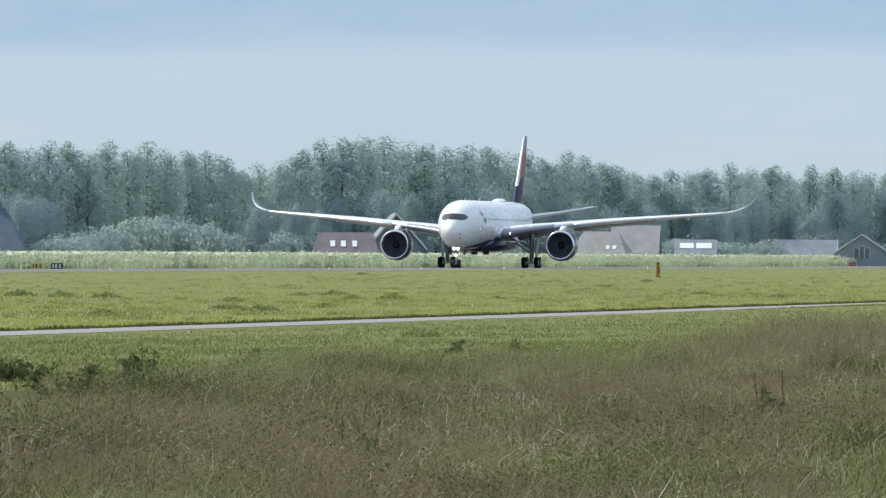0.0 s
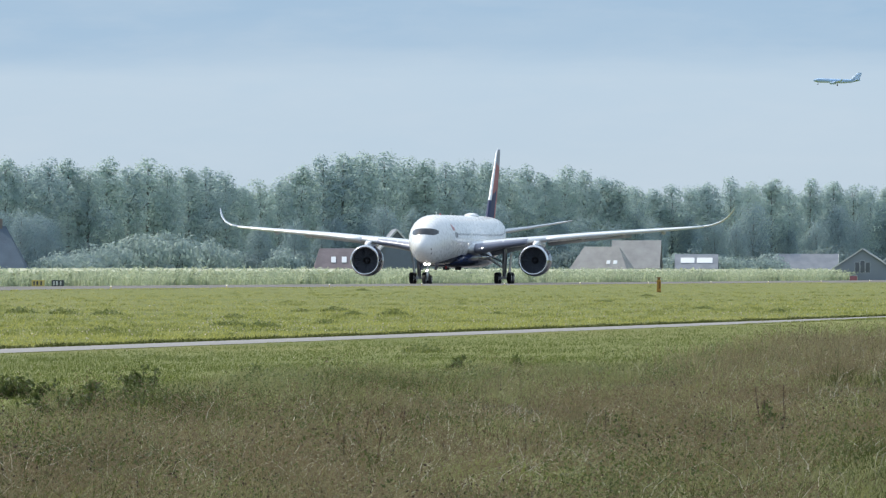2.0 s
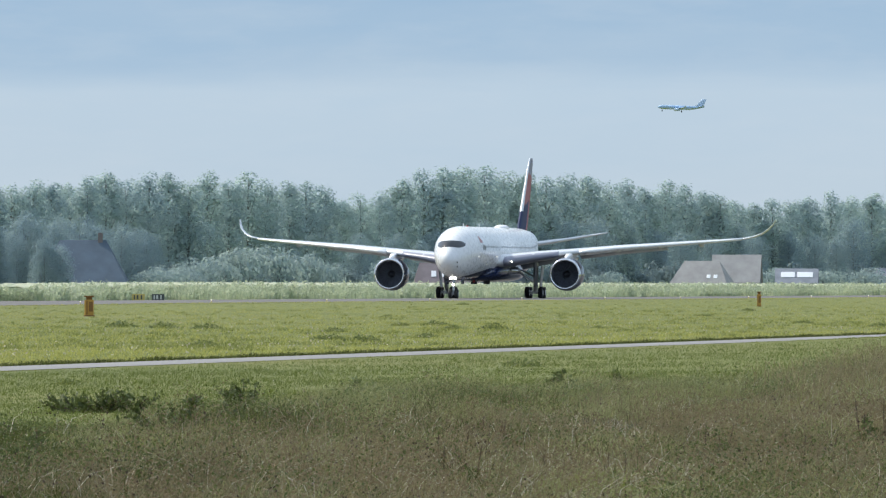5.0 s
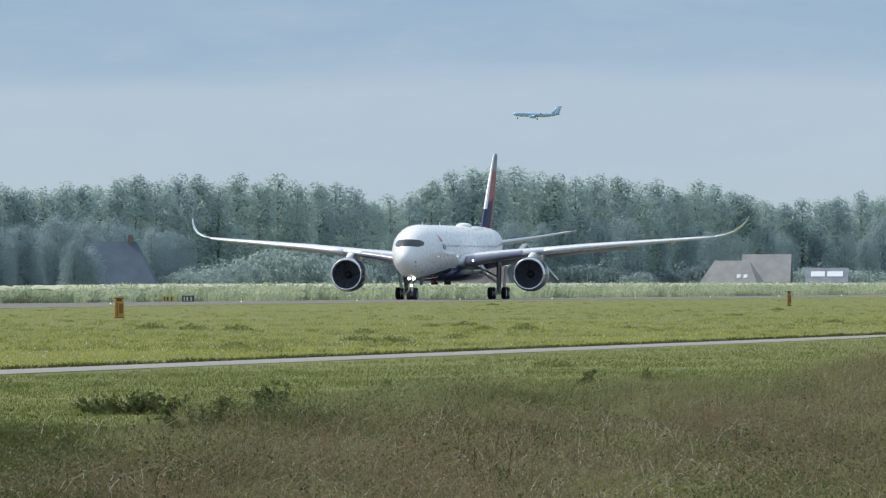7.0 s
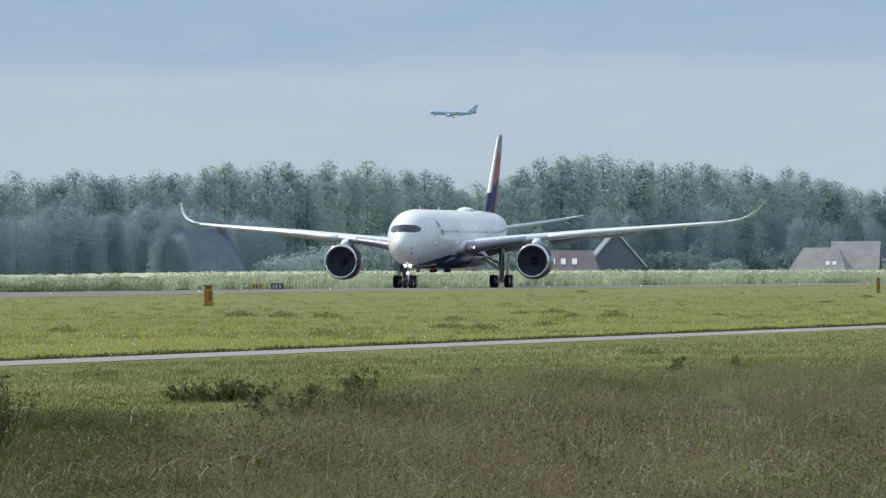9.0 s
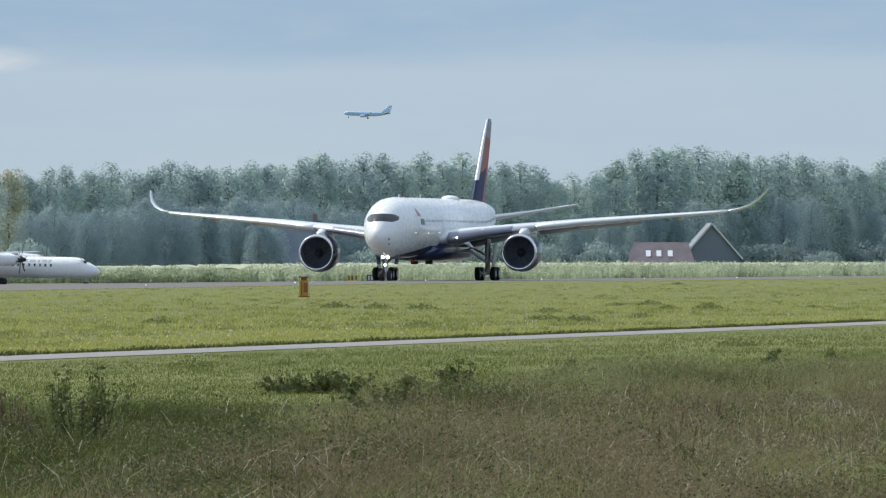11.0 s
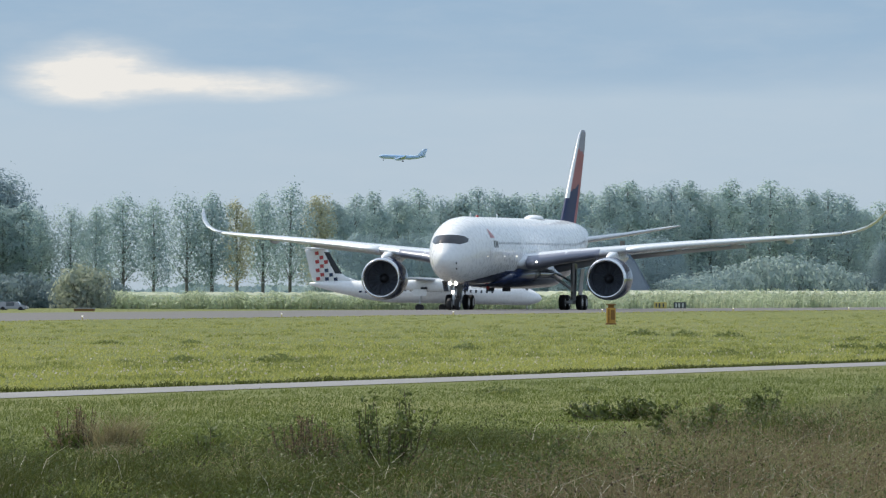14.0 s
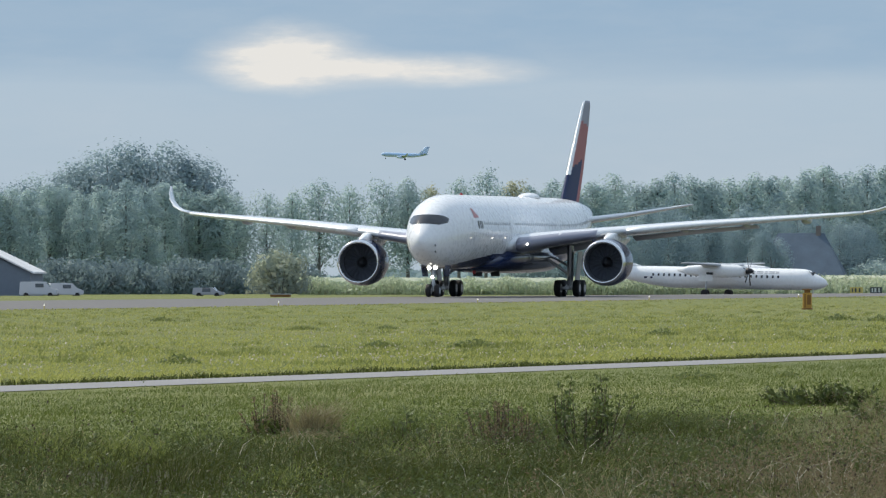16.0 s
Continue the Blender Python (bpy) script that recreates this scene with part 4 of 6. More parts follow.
def house(name, label, az, d, width, depth, eaves, ridge, turn, roof, wall, hip=0.0, trim=None, windows=(), skylights=(), chimney=False, category="farmhouse"):
    """A house with a pitched roof. width runs along the ridge (local x), the long front faces local -y."""
    p = bearing(az, 0.0, d)
    e = thing(name, label, category, at=(p.x, p.y, float(ground_z(p.x, p.y)) - 0.05), turn=turn)
    hx, hy, t = width / 2, depth / 2, 0.3
    # four walls, each with thickness; gable walls run up under the roof
    for s in (-1, 1):
        part("wall", box((width, t, eaves), (0, s * (hy - t / 2), eaves / 2)), wall, e)
        bm = bmesh.new()
        if hip == 0:
            prof = [(-hy + t, 0), (hy - t, 0), (hy - t, eaves), (0, ridge - 0.25), (-hy + t, eaves)]
        else:
            prof = [(-hy + t, 0), (hy - t, 0), (hy - t, eaves), (-hy + t, eaves)]
        a = [bm.verts.new((s * (hx - 0.02), q, z)) for q, z in prof]
        b = [bm.verts.new((s * (hx - t), q, z)) for q, z in prof]
        bm.faces.new(a)
        bm.faces.new(b[::-1])
        for i in range(len(prof)):
            j = (i + 1) % len(prof)
            bm.faces.new((a[i], a[j], b[j], b[i]))
        part("wall", bm, wall, e)
    over, th = 0.45, 0.22
    drop = (ridge - eaves) / hy * over
    for s in (-1, 1):
        pts = [(-hx - over, s * (hy + over), eaves - drop), (hx + over, s * (hy + over), eaves - drop), (hx + over - hip, 0, ridge), (-hx - over + hip, 0, ridge)]
        bm = bmesh.new()
        lo = [bm.verts.new(q) for q in pts]
        hi = [bm.verts.new((q[0], q[1], q[2] + th)) for q in pts]
        bm.faces.new(lo)
        bm.faces.new(hi)
        for i in range(4):
            bm.faces.new((lo[i], lo[(i + 1) % 4], hi[(i + 1) % 4], hi[i]))
        rf = part("roof", bm, roof, e)
        if s < 0:
            for u, v, w_, h_ in skylights:
                z = eaves + (ridge - eaves) * v
                y = -hy * (1 - v)
                pitch = math.degrees(math.atan2(ridge - eaves, hy))
                part("skylight", box((w_, h_, 0.12), (u * hx, y, z + th + 0.06), 0.02, turn=pose(0, 0, 0, pitch)), PANE_GLARE, rf, "skylight with glare put into its pane colour")
    if hip:
        for s in (-1, 1):
            bm = bmesh.new()
            pts = [(s * (hx + over), -hy - over, eaves - drop), (s * (hx + over), hy + over, eaves - drop), (s * (hx + over - hip), 0, ridge)]
            lo = [bm.verts.new(q) for q in pts]
            hi = [bm.verts.new((q[0], q[1], q[2] + th)) for q in pts]
            bm.faces.new(lo)
            bm.faces.new(hi)
            for i in range(3):
                bm.faces.new((lo[i], lo[(i + 1) % 3], hi[(i + 1) % 3], hi[i]))
            part("roof", bm, roof, e)
    if trim:
        for s in (-1, 1):
            for q in (-1, 1):
                a, b = Vector((s * (hx + over + 0.03), q * (hy + over), eaves - drop)), Vector((s * (hx + over + 0.03), 0, ridge + 0.1))
                dd = b - a
                part("bargeboard", box((0.08, dd.length, 0.30), (a + b) / 2, turn=dd.to_track_quat("Y", "Z").to_matrix().to_4x4()), trim, e, "white bargeboard")
    for face, u, z, w_, h_ in windows:
        if face == "front":
            at, size = (u * hx, -hy - 0.01, z), (w_, 0.1, h_)
        else:
            s = 1 if face == "right" else -1
            at, size = (s * hx, u * hy, z), (0.1, w_, h_)
        fr = part("window", box([q + 0.16 if q > 0.2 else q for q in size], at), TRIM_WHITE, e, "white window frame")
        part("pane", box([q if q > 0.2 else 0.13 for q in size], at), PANE, fr)
    if chimney:
        part("chimney", box((0.7, 0.7, 1.6), (hx * 0.4, 0, ridge + 0.5), 0.04), BRICK, e, "brick chimney")
    return e


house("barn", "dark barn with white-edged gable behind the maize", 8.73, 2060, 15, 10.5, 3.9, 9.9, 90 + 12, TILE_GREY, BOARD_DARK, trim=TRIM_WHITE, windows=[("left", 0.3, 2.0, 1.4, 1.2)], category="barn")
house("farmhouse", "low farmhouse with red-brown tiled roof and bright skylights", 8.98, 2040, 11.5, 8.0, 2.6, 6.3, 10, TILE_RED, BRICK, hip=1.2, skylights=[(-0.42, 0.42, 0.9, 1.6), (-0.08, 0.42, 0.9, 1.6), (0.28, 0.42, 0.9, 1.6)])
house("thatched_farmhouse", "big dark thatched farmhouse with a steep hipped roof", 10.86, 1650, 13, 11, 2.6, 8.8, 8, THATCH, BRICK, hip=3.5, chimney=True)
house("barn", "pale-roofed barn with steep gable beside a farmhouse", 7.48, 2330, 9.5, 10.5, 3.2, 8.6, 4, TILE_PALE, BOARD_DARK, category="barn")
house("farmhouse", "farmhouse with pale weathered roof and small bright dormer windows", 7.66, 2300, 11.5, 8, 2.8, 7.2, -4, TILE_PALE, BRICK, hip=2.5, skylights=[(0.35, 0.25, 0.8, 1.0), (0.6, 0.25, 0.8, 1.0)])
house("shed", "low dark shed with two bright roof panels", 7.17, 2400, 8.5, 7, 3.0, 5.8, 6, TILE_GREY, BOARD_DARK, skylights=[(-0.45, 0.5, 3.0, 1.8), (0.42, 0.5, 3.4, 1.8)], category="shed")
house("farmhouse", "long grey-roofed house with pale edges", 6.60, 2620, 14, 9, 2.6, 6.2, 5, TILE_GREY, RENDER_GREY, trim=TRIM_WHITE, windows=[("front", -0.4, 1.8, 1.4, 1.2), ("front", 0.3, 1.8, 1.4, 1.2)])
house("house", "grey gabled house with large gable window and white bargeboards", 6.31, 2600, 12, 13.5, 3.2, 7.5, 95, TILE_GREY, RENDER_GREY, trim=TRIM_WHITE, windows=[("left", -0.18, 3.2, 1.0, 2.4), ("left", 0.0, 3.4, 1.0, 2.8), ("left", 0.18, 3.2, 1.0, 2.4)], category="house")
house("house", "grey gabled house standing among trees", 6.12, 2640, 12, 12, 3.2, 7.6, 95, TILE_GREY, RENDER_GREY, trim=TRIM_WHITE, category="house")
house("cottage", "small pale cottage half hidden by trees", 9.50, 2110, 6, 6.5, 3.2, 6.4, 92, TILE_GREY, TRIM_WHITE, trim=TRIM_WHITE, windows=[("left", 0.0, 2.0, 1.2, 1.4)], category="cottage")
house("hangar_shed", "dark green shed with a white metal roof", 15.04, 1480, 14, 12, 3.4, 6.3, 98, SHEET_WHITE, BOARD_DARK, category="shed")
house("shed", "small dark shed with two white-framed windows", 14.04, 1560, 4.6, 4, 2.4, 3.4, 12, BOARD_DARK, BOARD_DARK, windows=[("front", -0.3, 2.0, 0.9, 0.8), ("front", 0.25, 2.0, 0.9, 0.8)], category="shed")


# ------------------------------------------------------------ turboprop on the taxiway
def turboprop():
    """High-wing regional turboprop, nose towards local +x, port side towards local +y."""
    top = thing("turboprop", "white high-wing turboprop airliner with checkered tail, taxiing", "turboprop")
    st = [(0.0, 0.05, 2.05, 1.95), (0.35, 0.45, 2.55, 1.62), (1.0, 0.80, 2.95, 1.32), (1.9, 1.08, 3.35, 1.18), (2.5, 1.20, 3.72, 1.13), (3.2, 1.30, 3.86, 1.1), (4.4, 1.345, 3.9, 1.1),
          (21.5, 1.345, 3.9, 1.1), (24.5, 1.2, 3.9, 1.42), (28.0, 0.85, 3.85, 2.1), (31.0, 0.45, 3.72, 2.75), (32.6, 0.12, 3.5, 3.15)]
    ys = sorted({a for a, *_ in st} | {0.15, 0.6, 1.4, 2.2, 2.8, 3.7} | {5.5 + k for k in range(16)} | {22.5, 23.5, 25.5, 26.5, 27.2, 29, 30, 31.8})
    rings = []
    for y in ys:
        hw, zt, zb = lerp(st, y)
        rings.append([(-y, hw * math.cos(2 * math.pi * i / 40), (zt + zb) / 2 + (zt - zb) / 2 * math.sin(2 * math.pi * i / 40)) for i in range(40)])
    fus = part("fuselage", loft(rings), WHITE, top, "white slim fuselage", True)
    def side_panel(name, y0, y1, z0, z1, side, mat, label=""):
        bm = bmesh.new()
        vs = []
        for y, z in ((y0, z0), (y1, z0), (y1, z1), (y0, z1)):
            hw, zt, zb = lerp(st, y)
            k = max(0.0, 1 - ((z - (zt + zb) / 2) / ((zt - zb) / 2)) ** 2)
            vs.append(bm.verts.new((-y, side * (hw * math.sqrt(k) + 0.012), z)))
        bm.faces.new(vs)
        return part(name, bm, mat, fus, label)
    for side in (1, -1):
        for k in range(24):
            y = 6.3 + k * 0.76
            if 12.2 < y < 17.0:
                continue
            side_panel("cabin_window", y, y + 0.26, 2.62, 2.98, side, GLASS)
        side_panel("windscreen", 1.75, 2.65, 3.08, 3.5, side, GLASS, "dark flight-deck side window")
        side_panel("cabin_door", 4.2, 4.95, 1.75, 3.35, side, GREY, "cabin door outline")
        for k, (a, b) in enumerate(((6.4, 6.9), (7.0, 7.8), (8.0, 8.4), (8.6, 9.5), (9.7, 10.3))):
            side_panel("lettering_bar", a, b, 3.2, 3.5, side, GREY, "plain grey bar of lettering")
        side_panel("red_bar", 10.6, 11.3, 3.25, 3.42, side, RED)
        side_panel("registration_bar", 24.0, 25.2, 2.3, 2.55, side, NAVY)
    bm = bmesh.new()
    f = [bm.verts.new(p) for p in ((-1.75, -0.75, 3.12), (-1.75, 0.75, 3.12), (-2.42, 0.68, 3.62), (-2.42, -0.68, 3.62))]
    bm.faces.new(f)
    part("windscreen", bm, GLASS, fus, "dark front windscreen")
    # fin with dorsal fillet, red and blue squares
    fin = [(3.7, -25.3, 6.9, 0.10), (4.5, -27.9, 4.6, 0.11), (6.0, -29.0, 3.9, 0.11), (7.9, -30.2, 3.2, 0.11)]
    fr = []
    for k in range(13):
        z = 3.7 + 4.2 * k / 12
        le, c, th = lerp(fin, z)
        fr.append([(-(q[1]), q[2], z) for q in section(c, th, -le, 0.0, 0.0)])
    fo = part("tail_fin", loft(fr), WHITE, top, "white fin with red and navy squares", True)
    part("fin_boot", loft([[(p[0] + 0.05, p[1] * 1.04, p[2]) for p in (r[0], r[1], r[2], r[3], r[-3], r[-2], r[-1])] for r in fr[3:12]]), DARK, fo, "black rubber leading edge")
    for r in range(7):
        for c in range(7):
            if (r + c) % 2:
                continue
            z = 4.0 + r * 0.56
            le, ch, th = lerp(fin, z + 0.28)
            x = -27.6 - c * 0.62 - r * 0.05
            if not (le - ch + 0.25 < x < le - 0.75 - 0.3 * r * 0):
                continue
            mat = RED if (r > 2 or c > 4) else NAVY
            for s in (1, -1):
                part("tail_square", box((0.52, 0.02, 0.46), (x, s * (th * ch * 0.5 + 0.02), z), turn=pose(0, 0, 0, 0, -8, 0)), mat, fo)
    part("tailplane", loft([[(-(q[1]), q[0], q[2]) for q in section(2.4 - 0.25 * abs(x), 0.11, 30.4 + 0.12 * abs(x), 8.0, x)] for x in (-4.5, -2.2, 0, 2.2, 4.5)]), WHITE, top, "white T-tail plane", True)
    part("fin_fairing", turned([(-33.0, 0.05), (-32.0, 0.3), (-30.8, 0.32), (-30.0, 0.05)], "X", (0, 0, 7.98), 14, caps=True, squash=(0.8, 0.8)), WHITE, top, "", True)
    # high wing with its fairing
    wing = part("wing", loft([[(-(q[1]), q[0], q[2]) for q in section(c, 0.15, le, 4.12 + 0.02 * abs(x), x)] for x, le, c in ((-14.2, 13.9, 1.5), (-5, 13.2, 2.75), (0, 13.1, 2.95), (5, 13.2, 2.75), (14.2, 13.9, 1.5))]), GREY, top, "pale straight high wing", True)
    part("wing_fairing", turned([(-18.5, 0.1), (-17.0, 0.75), (-14.5, 0.95), (-12.6, 0.7), (-11.6, 0.1)], "X", (0, 0, 3.85), 20, caps=True, squash=(1.0, 0.62)), WHITE, wing, "white wing root fairing", True)
    props = []
    for s in (1, -1):
        ny = s * 4.4
        prof = [(-19.3, 0.12), (-17.8, 0.52), (-15.5, 0.72), (-12.5, 0.74), (-10.6, 0.62), (-9.7, 0.46)]
        nac = part("nacelle", turned(prof, "X", (0, ny, 3.45), 24, caps=True, squash=(0.75, 1.15)), WHITE, top, "long white engine nacelle", True)
        part("exhaust", box((0.9, 0.2, 0.3), (-14.6, ny + s * 0.6, 3.1), 0.05), DARK, nac)
        hub = thing("propeller", "", "")
        hub.parent = top
        hub.location = (-9.6, ny, 3.5)
        part("spinner", turned([(-0.1, 0.45), (0.35, 0.38), (0.75, 0.22), (0.95, 0.03)], "X", seg=18, caps=True), DARK, hub, "dark propeller spinner", True)
        for k in range(6):
            a = k * math.pi / 3
            b = box((0.05, 0.17, 1.62), (0.2, 0, 1.2), 0.02, turn=pose(0, 0, 0, 0, 0, 35))
            bmesh.ops.rotate(b, verts=b.verts, cent=(0.2, 0, 0), matrix=Matrix.Rotation(a, 3, "X"))
            part("propeller_blade", b, DARK, hub)
        props.append(hub)
        leg = part("main_gear", rod((-15.4, ny, 0.5), (-15.1, ny, 3.0), 0.11), STEEL, top, "steel main gear leg")
        part("gear_door", box((1.9, 0.05, 0.9), (-15.2, ny + s * 0.55, 2.5), 0.02), WHITE, leg, "white gear door")
        for d in (-0.28, 0.28):
            t = part("wheel", turned([(-0.16, 0.24), (-0.16, 0.44), (-0.08, 0.51), (0.08, 0.51), (0.16, 0.44), (0.16, 0.24)], "Y", (-15.4, ny + d, 0.51), 20, caps=True), RUBBER, leg)
    ng = part("nose_gear", rod((-2.0, 0, 0.4), (-2.1, 0, 1.4), 0.08), STEEL, top, "steel nose gear leg")
    for d in (-0.2, 0.2):
        part("wheel", turned([(-0.1, 0.15), (-0.1, 0.28), (-0.05, 0.34), (0.05, 0.34), (0.1, 0.28), (0.1, 0.15)], "Y", (-2.0, d, 0.34), 18, caps=True), RUBBER, ng)
    return top, props


TURBOPROP, PROPS = turboprop()


# ------------------------------------------------------------ small jet climbing out of the haze
def sky_jet():
    """Twin-engined regional jet, nose towards local +x; built small to stand within the visible distance."""
    # blue and grey paint, both paled towards the sky colour to imitate haze
    blue = painted("hazed_blue_paint", (0.36, 0.54, 0.78), 0.6, wear=0.1)
    PALE = painted("hazed_grey_paint", (0.48, 0.62, 0.79), 0.6)
    top = thing("regional_jet", "pale blue and white twin jet flying with wheels down", "jet aircraft")
    st = [(0.0, 0.02, 0.05, -0.05), (0.3, 0.4, 0.4, -0.42), (0.9, 0.66, 0.72, -0.66), (1.8, 0.85, 0.88, -0.82), (3.0, 0.9, 0.92, -0.9), (13.5, 0.9, 0.92, -0.9), (16.5, 0.68, 0.92, -0.45), (19.5, 0.25, 0.85, 0.3), (20.4, 0.05, 0.7, 0.55)]
    rings = []
    for y in sorted({a for a, *_ in st} | {2.4, 5, 7, 9, 11, 15, 18}):
        hw, zt, zb = lerp(st, y)
        rings.append([(-y, hw * math.cos(2 * math.pi * i / 28), (zt + zb) / 2 + (zt - zb) / 2 * math.sin(2 * math.pi * i / 28)) for i in range(28)])
    bm = loft(rings)
    for f in bm.faces:
        c = f.calc_center_median()
        f.material_index = 1 if c.z < -0.15 + max(0, (-c.x - 13.5)) * 0.1 else 0
    part("fuselage", bm, [blue, PALE], top, "blue upper and grey lower fuselage, paled for haze", True)
    for s in (1, -1):
        part("wing", loft([[(-(q[1]), s * q[0], q[2]) for q in section(c, 0.11, le, z, x)] for x, le, c, z in ((0.4, 7.2, 4.2, -0.6), (3.2, 8.9, 2.4, -0.35), (7.3, 11.4, 0.9, 0.1), (7.6, 11.9, 0.5, 0.75))]), PALE, top, "grey swept wing", True)
        part("engine", turned([(-9.8, 0.42), (-9.0, 0.5), (-8.0, 0.52), (-7.2, 0.46), (-7.1, 0.38)], "X", (0, s * 2.6, -0.95), 18, caps=True), PALE, top, "grey engine pod", True)
        part("tailplane", loft([[(-(q[1]), s * q[0], q[2]) for q in section(c, 0.1, le, z, x)] for x, le, c, z in ((0.1, 17.2, 2.2, 0.6), (3.4, 19.0, 1.0, 0.85))]), PALE, top, "", True)
        leg = part("main_gear", rod((-10.4, s * 1.5, -0.7), (-10.4, s * 1.5, -1.75), 0.07), DARK, top)
        part("wheel", turned([(-0.12, 0.2), (-0.1, 0.32), (0.1, 0.32), (0.12, 0.2)], "Y", (-10.4, s * 1.5, -1.75), 14, caps=True), RUBBER, leg)
    part("tail_fin", loft([[(-(q[1]), q[2], z) for q in section(c, 0.1, le, 0.0, 0.0)] for z, le, c in ((0.6, 15.6, 4.2), (1.4, 16.6, 3.4), (4.0, 19.0, 1.9))]), PALE, top, "pale tail fin", True)
    leg = part("nose_gear", rod((-2.0, 0, -0.7), (-2.0, 0, -1.6), 0.06), DARK, top)
    part("wheel", turned([(-0.1, 0.15), (-0.08, 0.25), (0.08, 0.25), (0.1, 0.15)], "Y", (-2.0, 0, -1.65), 14, caps=True), RUBBER, leg)
    return top


JET = sky_jet()


# ------------------------------------------------------------ airfield furniture
ORANGE = painted("faded_orange", (0.58, 0.32, 0.06), 0.7, wear=0.35, scale=3.0)
ORANGE_DARK = painted("rusty_orange", (0.27, 0.13, 0.04), 0.8, wear=0.4, scale=3.0)
YELLOW = painted("sign_yellow", (0.58, 0.47, 0.16), 0.5, wear=0.15)
BLACK = painted("sign_black", (0.07, 0.08, 0.09), 0.6)


def marker_post():
    e = thing("marker_post", "weathered orange marker post with a flat cap in the grass", "marker post", "marker posts")
    part("column", box((0.46, 0.46, 0.86), (0, 0, 0.43), 0.03), ORANGE, e, "faded orange column")
    part("foot", box((0.56, 0.56, 0.10), (0, 0, 0.02), 0.02), ORANGE_DARK, e)
    part("neck", box((0.30, 0.30, 0.16), (0, 0, 0.93), 0.02), ORANGE_DARK, e)
    part("cap", box((0.50, 0.50, 0.07), (0, 0, 1.03), 0.02), ORANGE_DARK, e, "dark rusty cap")
    part("stripe", box((0.06, 0.02, 0.7), (-0.10, -0.235, 0.45)), ORANGE_DARK, e)
    part("door", box((0.2, 0.02, 0.5), (0.1, -0.235, 0.5), 0.005), ORANGE_DARK, e)
    return e


post = marker_post()
post.matrix_basis = pose(-107.2, 560.5, 0, 0, 0, 8)
copy_thing(post, pose(-109.35, 846.0, 0, 0, 0, 4) @ Matrix.Diagonal((0.66, 0.66, 1.08, 1)))
copy_thing(post, pose(-107.2, 270.5, 0, 0, 0, 4))


def taxi_sign(x, y, w_, label, face):
    e = thing("taxiway_sign", label, "airfield sign", at=(x, y, float(ground_z(x, y))))
    part("board", box((w_, 0.25, 0.78), (0, 0, 0.66), 0.03), face, e, "painted board")
    for s in (-1, 1):
        part("leg", box((0.09, 0.09, 0.3), (s * w_ * 0.36, 0, 0.14), 0.01), BLACK, e)
    for k, (u, bw) in enumerate(((-0.3, 0.16), (-0.05, 0.22), (0.26, 0.18))):
        part("character_bar", box((bw, 0.02, 0.5), (u * w_, -0.14, 0.66)), BLACK if face is YELLOW else TRIM_WHITE, e)
    return e


taxi_sign(-244.9, 1312.0, 1.55, "yellow airfield sign with black characters on short legs", YELLOW)
taxi_sign(-247.3, 1338.0, 1.5, "black airfield sign on short legs beside the taxiway", BLACK)


def edge_light():
    e = thing("runway_edge_light", "small lit white runway edge light on a short stem", "runway light", "runway edge lights")
    part("stem", rod((0, 0, -0.02), (0, 0, 0.26), 0.04, seg=8), YELLOW, e)
    part("lens", turned([(0.26, 0.025), (0.28, 0.05), (0.32, 0.05), (0.35, 0.025)], "Z", seg=10, caps=True), LAMP_SMALL, e, "glowing clear lens")
    return e


light = edge_light()
light.matrix_basis = pose(-169.8, 584, float(ground_z(-169.8, 584)))
for k in range(-3, 26):
    if k:
        copy_thing(light, pose(-169.8, 584 + k * 60, float(ground_z(-169.8, 584 + k * 60))))

def cabinet(az, d, w_, h_, mat, label):
    p = bearing(az, 0, d)
    e = thing("equipment_cabinet", label, "cabinet", at=(p.x, p.y, float(ground_z(p.x, p.y))))
    part("body", box((w_, 0.8, h_), (0, 0, h_ / 2), 0.03), mat, e)
    part("lid", box((w_ + 0.12, 0.92, 0.1), (0, 0, h_ + 0.05), 0.02), GREY, e)
    return e


cabinet(6.36, 2000, 1.3, 1.0, RED_DARK, "rusty red equipment cabinet near the maize")
cabinet(13.55, 1330, 2.4, 0.3, ORANGE_DARK, "low rusty red barrier block beside the field")


def van(az, d, turn, mat, label, long=5.0, high=2.1):
    p = bearing(az, 0, d)
    e = thing("van", label, "van", "parked vehicles", at=(p.x, p.y, float(ground_z(p.x, p.y))), turn=turn)
    prof = [(-long / 2, 0.35), (long / 2, 0.35), (long / 2, high * 0.52), (long / 2 - 0.9, high * 0.6), (long / 2 - 1.5, high), (-long / 2 + 0.1, high)]
    bm = loft([[(a, s * 0.92, z) for a, z in prof] for s in (-1, 1)])
    bmesh.ops.bevel(bm, geom=list(bm.edges), offset=0.08, segments=2, affect="EDGES")
    body = part("body", bm, mat, e)
    part("windscreen", box((0.06, 1.5, 0.75), (long / 2 - 1.15, 0, high * 0.79), 0.01, turn=pose(0, 0, 0, 0, -36, 0)), PANE, body)
    for s in (-1, 1):
        part("side_window", box((1.1, 0.03, 0.5), (long / 2 - 2.3, s * 0.93, high * 0.76), 0.01), PANE, body)
        for x in (-long / 2 + 0.9, long / 2 - 0.9):
            part("wheel", turned([(-0.11, 0.2), (-0.11, 0.3), (-0.06, 0.34), (0.06, 0.34), (0.11, 0.3), (0.11, 0.2)], "Y", (x, s * 0.84, 0.34), 18, caps=True), RUBBER, e)
    return e


